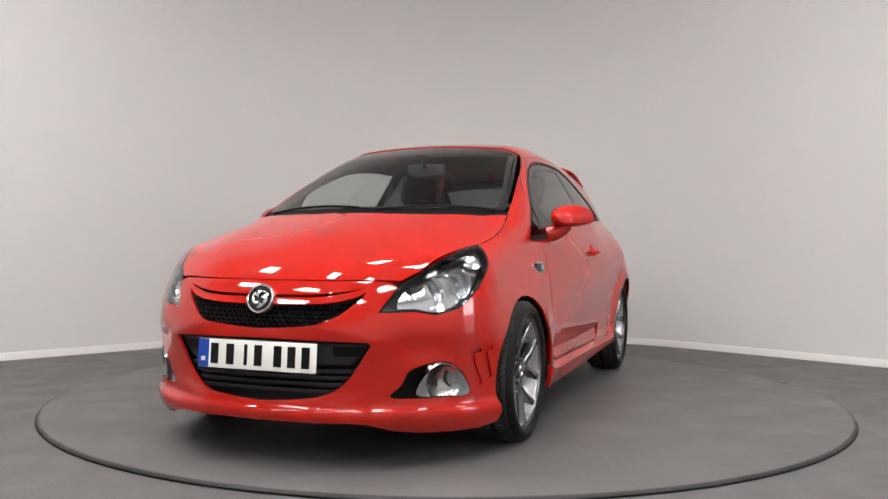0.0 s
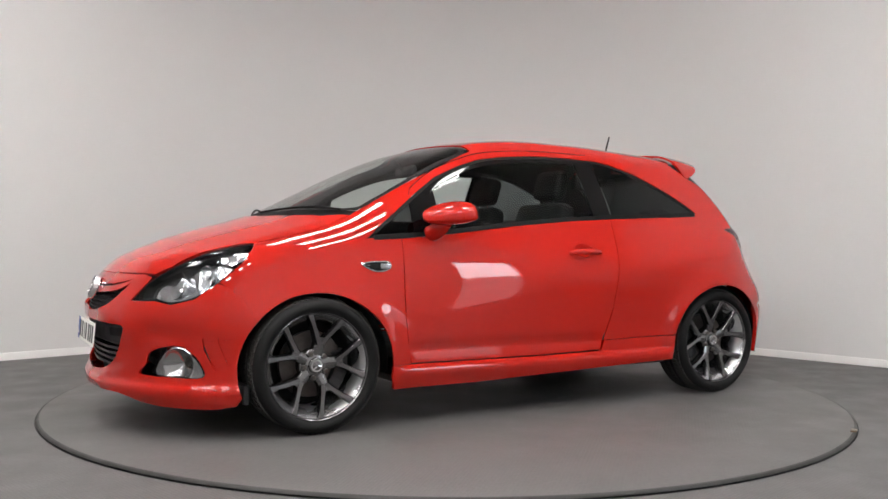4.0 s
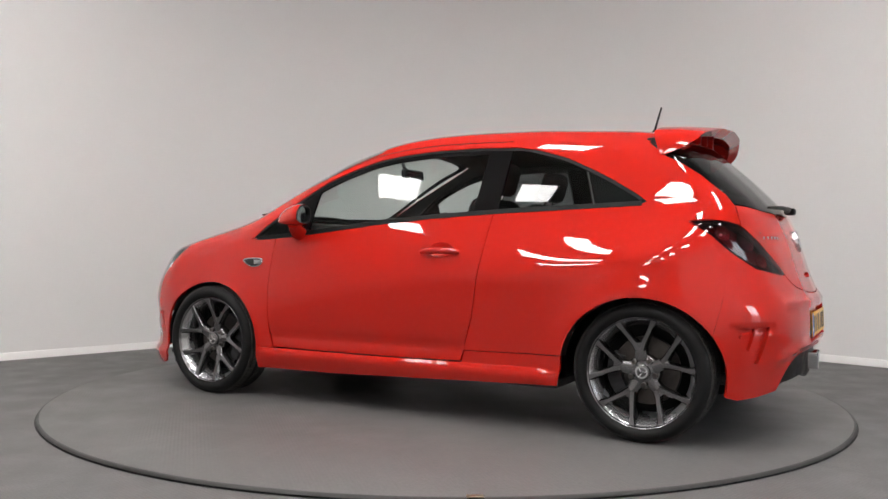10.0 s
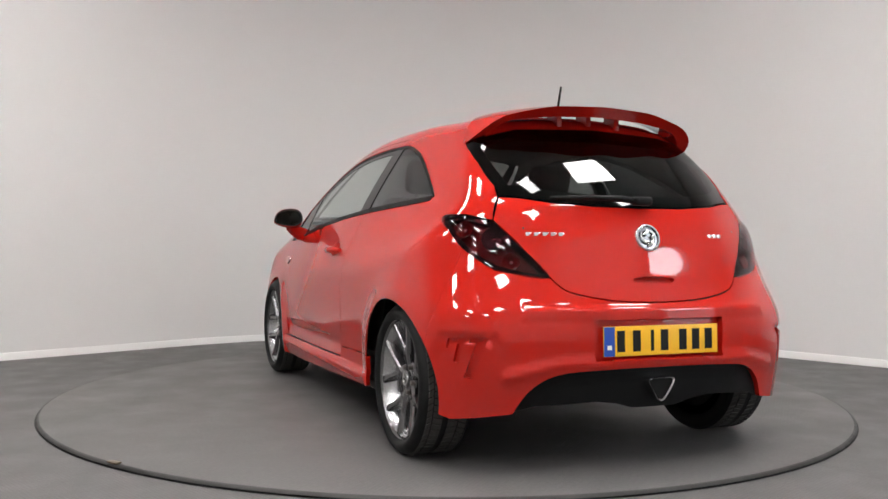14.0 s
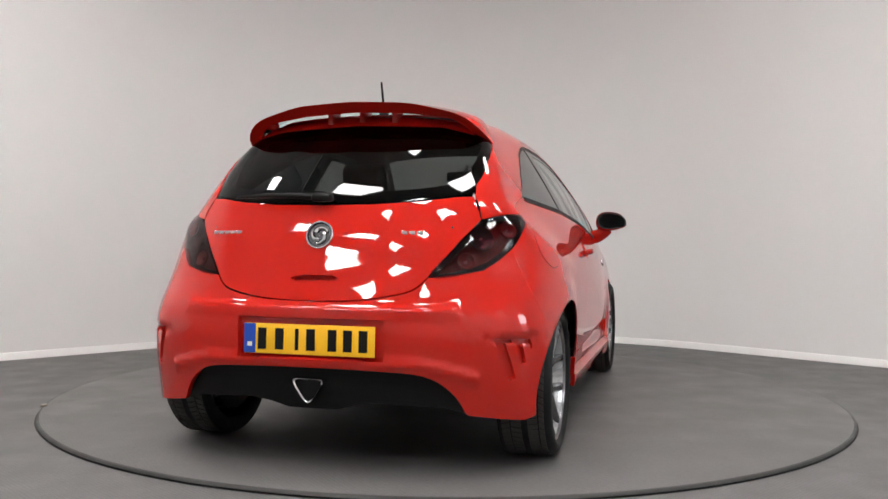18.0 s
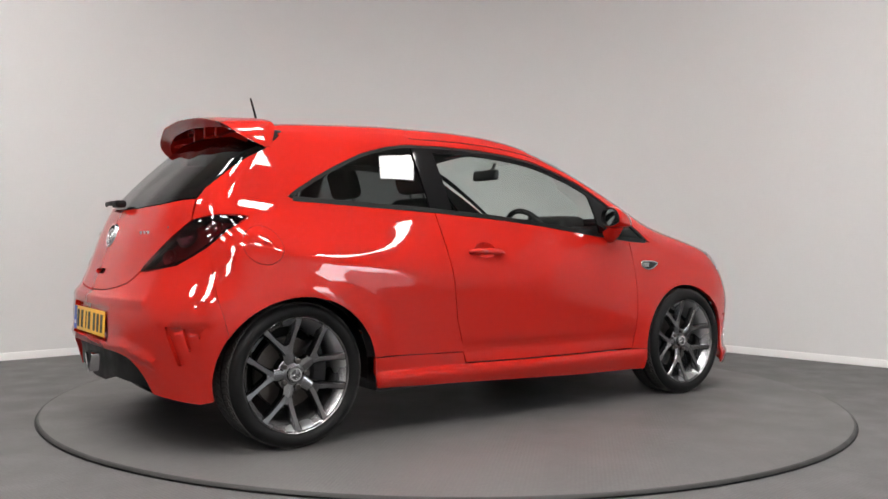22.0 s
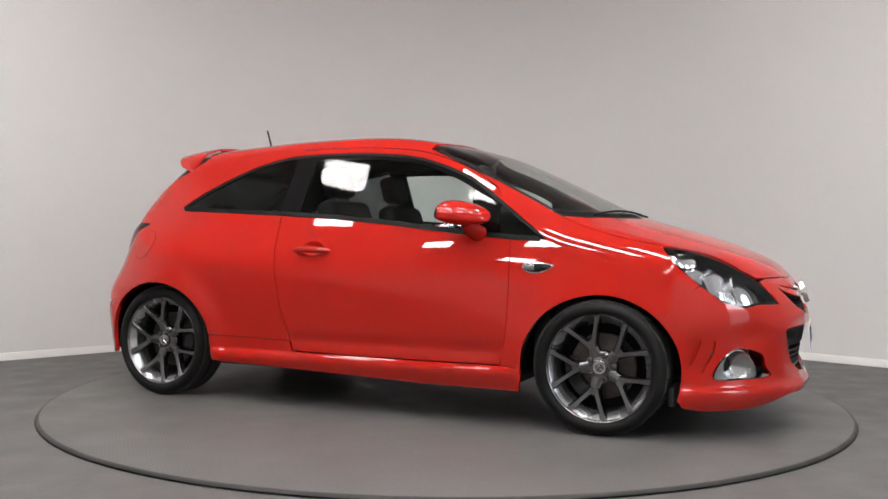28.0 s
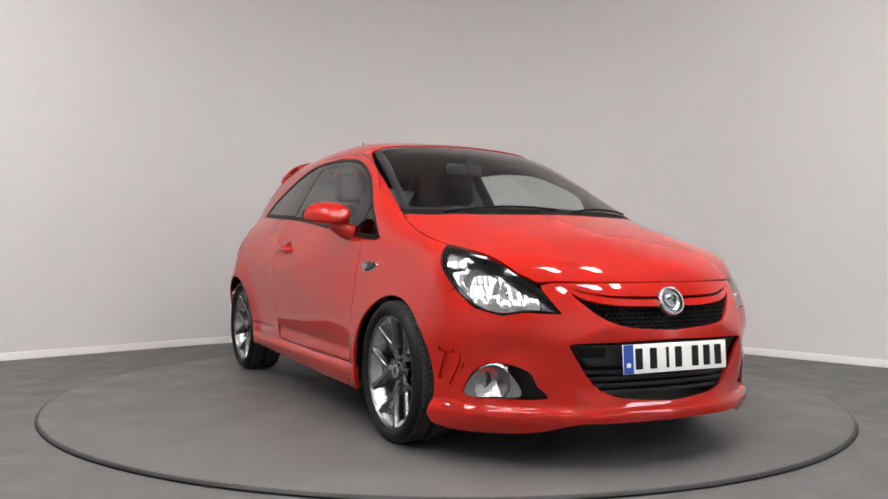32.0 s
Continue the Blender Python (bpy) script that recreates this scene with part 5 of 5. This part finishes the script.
        bm = bmesh.new()
        c = (0.056 * math.cos(a0 + radians(36)), 0.056 * math.sin(a0 + radians(36)))
        lathe(bm, [(0.014, Y(0.79)), (0.014, Y(0.803)), (0.0105, Y(0.8045)), (0.0105, Y(0.815)), (0.008, Y(0.818)), (0.0005, Y(0.818))], segs=12, m=Matrix.Translation((c[0], 0, c[1])))
        part("wheel_nut", bm, STEEL, w)
    bm = bmesh.new()
    lathe(bm, [(0.076, Y(0.75)), (0.074, Y(0.796)), (0.066, Y(0.803)), (0.036, Y(0.808)), (0.034, Y(0.817)), (0.030, Y(0.820)), (0.0005, Y(0.821))], segs=48)
    part("hub", bm, RIM, w)
    bm = bmesh.new()
    lathe(bm, [(0.029, Y(0.8195)), (0.028, Y(0.8225)), (0.021, Y(0.8225)), (0.020, Y(0.821))], segs=36)
    for a in (30, 150, 270):
        tube(bm, [(0.004 * math.cos(radians(a)), Y(0.8215), 0.004 * math.sin(radians(a))), (0.02 * math.cos(radians(a + 30)), Y(0.8215), 0.02 * math.sin(radians(a + 30)))], 0.003, 6)
    part("centre_cap", bm, CHROME, w, "chrome ring of the centre cap")
    bm = bmesh.new()
    lathe(bm, [(0.07, Y(0.742)), (0.150, Y(0.742)), (0.152, Y(0.738)), (0.152, Y(0.722)), (0.15, Y(0.718)), (0.07, Y(0.718))], segs=64)
    part("brake_disc", bm, STEEL, w, "worn steel brake disc")
    bm = bmesh.new()
    side = -1 if x > 0 else 1
    for a in np.linspace(-26, 26, 5):
        m = Matrix.Rotation(radians(a), 4, "Y") @ Matrix.Translation((side * 0.140, 0, 0))
        box(bm, (-0.032, min(Y(0.70), Y(0.772)), -0.022), (0.032, max(Y(0.70), Y(0.772)), 0.022), 0.006, m)
    part("brake_caliper", bm, GREY_PLASTIC, w, "dark brake caliper")
    bm = bmesh.new()
    lathe(bm, [(0.1985, Y(0.665)), (0.001, Y(0.665))], segs=48)
    part("backplate", bm, BLACK, w)


def underside():
    for c in (ARCH[0], -ARCH[0]):
        for s in (1, -1):
            bm = bmesh.new()
            rows = []
            for a in np.linspace(-8, 188, 40):
                ca, sa = math.cos(radians(a)), math.sin(radians(a))
                rows.append([bm.verts.new((c + r * 1.085 * ca, s * y, ARCH[1] + r * sa)) for r, y in ((0.336, 0.785), (0.345, 0.76), (0.345, 0.56), (0.05, 0.55))])
            for a, b in zip(rows, rows[1:]):
                for i in range(3):
                    bm.faces.new((a[i], a[i + 1], b[i + 1], b[i]))
            part("wheel_arch_liner", bm, BLACK, CAR, "black wheel arch liner")
    bm = bmesh.new()
    box(bm, (-1.66, -0.54, 0.24), (1.80, 0.54, 0.28), 0.01)
    box(bm, (-0.86, -0.80, 0.20), (0.86, 0.80, 0.24), 0.01)
    box(bm, (1.55, -0.52, 0.16), (1.88, 0.52, 0.19), 0.01)
    part("underbody", bm, GREY_PLASTIC, CAR, "dark underbody")
    for s in (1, -1):
        bm = bmesh.new()
        box(bm, (1.555, min(s * 0.60, s * 0.775), 0.150), (1.585, max(s * 0.60, s * 0.775), 0.235), 0.008)
        part("air_deflector", bm, GREY_PLASTIC, CAR, "grey plastic flap ahead of the front wheel")


def cabin():
    for s, name in ((1, "front_seat"), (-1, "front_seat"),):
        seat = thing_part(name, "black cloth sports seat with a tall headrest")
        y = 0.36 * s
        m = Matrix.Translation((-0.10, y, 0.0))
        bm = bmesh.new()
        box(bm, (-0.05, -0.24, 0.42), (0.45, 0.24, 0.56), 0.05, m)
        for q in (1, -1):
            box(bm, (-0.02, min(q * 0.19, q * 0.26), 0.46), (0.42, max(q * 0.19, q * 0.26), 0.62), 0.03, m)
        part("cushion", bm, CLOTH, seat)
        mb = m @ Matrix.Translation((-0.03, 0, 0.52)) @ Matrix.Rotation(radians(-17), 4, "Y")
        bm = bmesh.new()
        box(bm, (-0.10, -0.23, 0.0), (0.02, 0.23, 0.62), 0.05, mb)
        for q in (1, -1):
            box(bm, (-0.08, min(q * 0.17, q * 0.26), 0.05), (0.08, max(q * 0.17, q * 0.26), 0.50), 0.035, mb)
        part("backrest", bm, CLOTH, seat)
        bm = bmesh.new()
        box(bm, (-0.085, -0.12, 0.645), (0.015, 0.12, 0.82), 0.04, mb)
        part("headrest", bm, CLOTH, seat)
        bm = bmesh.new()
        for q in (-0.06, 0.06):
            tube(bm, [mb @ Vector((-0.035, q, 0.60)), mb @ Vector((-0.035, q, 0.67))], 0.007, 8)
        part("headrest_posts", bm, CHROME, seat)
    bench = thing_part("rear_bench", "black cloth rear bench seat")
    bm = bmesh.new()
    box(bm, (-0.95, -0.60, 0.45), (-0.50, 0.60, 0.60), 0.05)
    part("cushion", bm, CLOTH, bench)
    mb = Matrix.Translation((-0.97, 0, 0.55)) @ Matrix.Rotation(radians(-20), 4, "Y")
    bm = bmesh.new()
    box(bm, (-0.12, -0.60, 0.0), (0.0, 0.60, 0.50), 0.05, mb)
    part("backrest", bm, CLOTH, bench)
    for q in (0.33, -0.33):
        bm = bmesh.new()
        box(bm, (-0.10, q - 0.12, 0.48), (-0.02, q + 0.12, 0.60), 0.035, mb)
        part("headrest", bm, CLOTH, bench)
    dash = thing_part("dashboard", "black moulded dashboard")
    bm = bmesh.new()
    box(bm, (0.52, -0.68, 0.62), (0.92, 0.68, 0.90), 0.06)
    box(bm, (0.62, -0.66, 0.86), (1.10, 0.66, 0.975), 0.035)
    part("moulding", bm, TRIM, dash)
    bm = bmesh.new()
    box(bm, (0.56, -0.50, 0.90), (0.76, -0.20, 1.035), 0.04)
    part("binnacle", bm, TRIM, dash)
    wheel_ob = thing_part("steering_wheel", "black steering wheel on the offside")
    mm = Matrix.Translation((0.43, -0.36, 0.895)) @ Matrix.Rotation(radians(66), 4, "Y")
    bm = bmesh.new()
    ring = [mm @ Vector((0.178 * math.cos(a), 0.178 * math.sin(a), 0)) for a in np.linspace(0, 2 * math.pi, 49)]
    tube(bm, ring, 0.016, 10, False)
    part("rim", bm, TRIM, wheel_ob)
    bm = bmesh.new()
    lathe(bm, [(0.001, 0.01), (0.05, 0.008), (0.06, -0.01), (0.03, -0.09)], axis="z", segs=28, m=mm)
    for a in (90, 210, 330):
        tube(bm, [mm @ Vector((0.04 * math.cos(radians(a)), 0.04 * math.sin(radians(a)), -0.004)), mm @ Vector((0.172 * math.cos(radians(a)), 0.172 * math.sin(radians(a)), -0.002))], 0.013, 8)
    part("hub", bm, TRIM, wheel_ob)
    mir = thing_part("rear_view_mirror", "black rear-view mirror")
    bm = bmesh.new()
    box(bm, (-0.02, -0.11, -0.032), (0.02, 0.11, 0.032), 0.016, pose(0.40, 0, 1.285, 0, 8, 0))
    part("shell", bm, TRIM, mir)
    bm = bmesh.new()
    tube(bm, [(0.42, 0, 1.295), (0.46, 0, 1.335), (0.47, 0, 1.36)], 0.011, 8)
    part("stem", bm, TRIM, mir)
    bm = bmesh.new()
    box(bm, (-1.62, -0.52, 0.93), (-1.18, 0.52, 0.95), 0.008)
    part("parcel_shelf", bm, TRIM, CAR, "dark parcel shelf")
    bm = bmesh.new()
    box(bm, (-1.66, -0.60, 0.26), (0.95, 0.60, 0.30), 0.01)
    box(bm, (0.90, -0.66, 0.28), (0.98, 0.66, 0.86), 0.01)
    box(bm, (-1.70, -0.5, 0.30), (-1.66, 0.5, 0.93), 0.01)
    part("cabin_floor", bm, TRIM, CAR, "dark cabin floor and bulkheads")


body_panels()
nose()
head_lamps()
tail_lamps()
tail()
plates()
windows()
mirrors()
trim()
spoiler()
for wx in (ARCH[0], -ARCH[0]):
    for ws in (1, -1):
        wheel(wx, ws)
underside()
cabin()


def motions():
    rows_car, rows_table = [], []
    for t, h in HEADING:
        m = pose(0, 0, 0, 0, 0, h)
        rows_table.append((t, m))
        rows_car.append((t, m @ Matrix.Translation((-AXIS[0], -AXIS[1], 0))))
    walk(CAR, rows_car)
    walk(TABLE, rows_table)


motions()
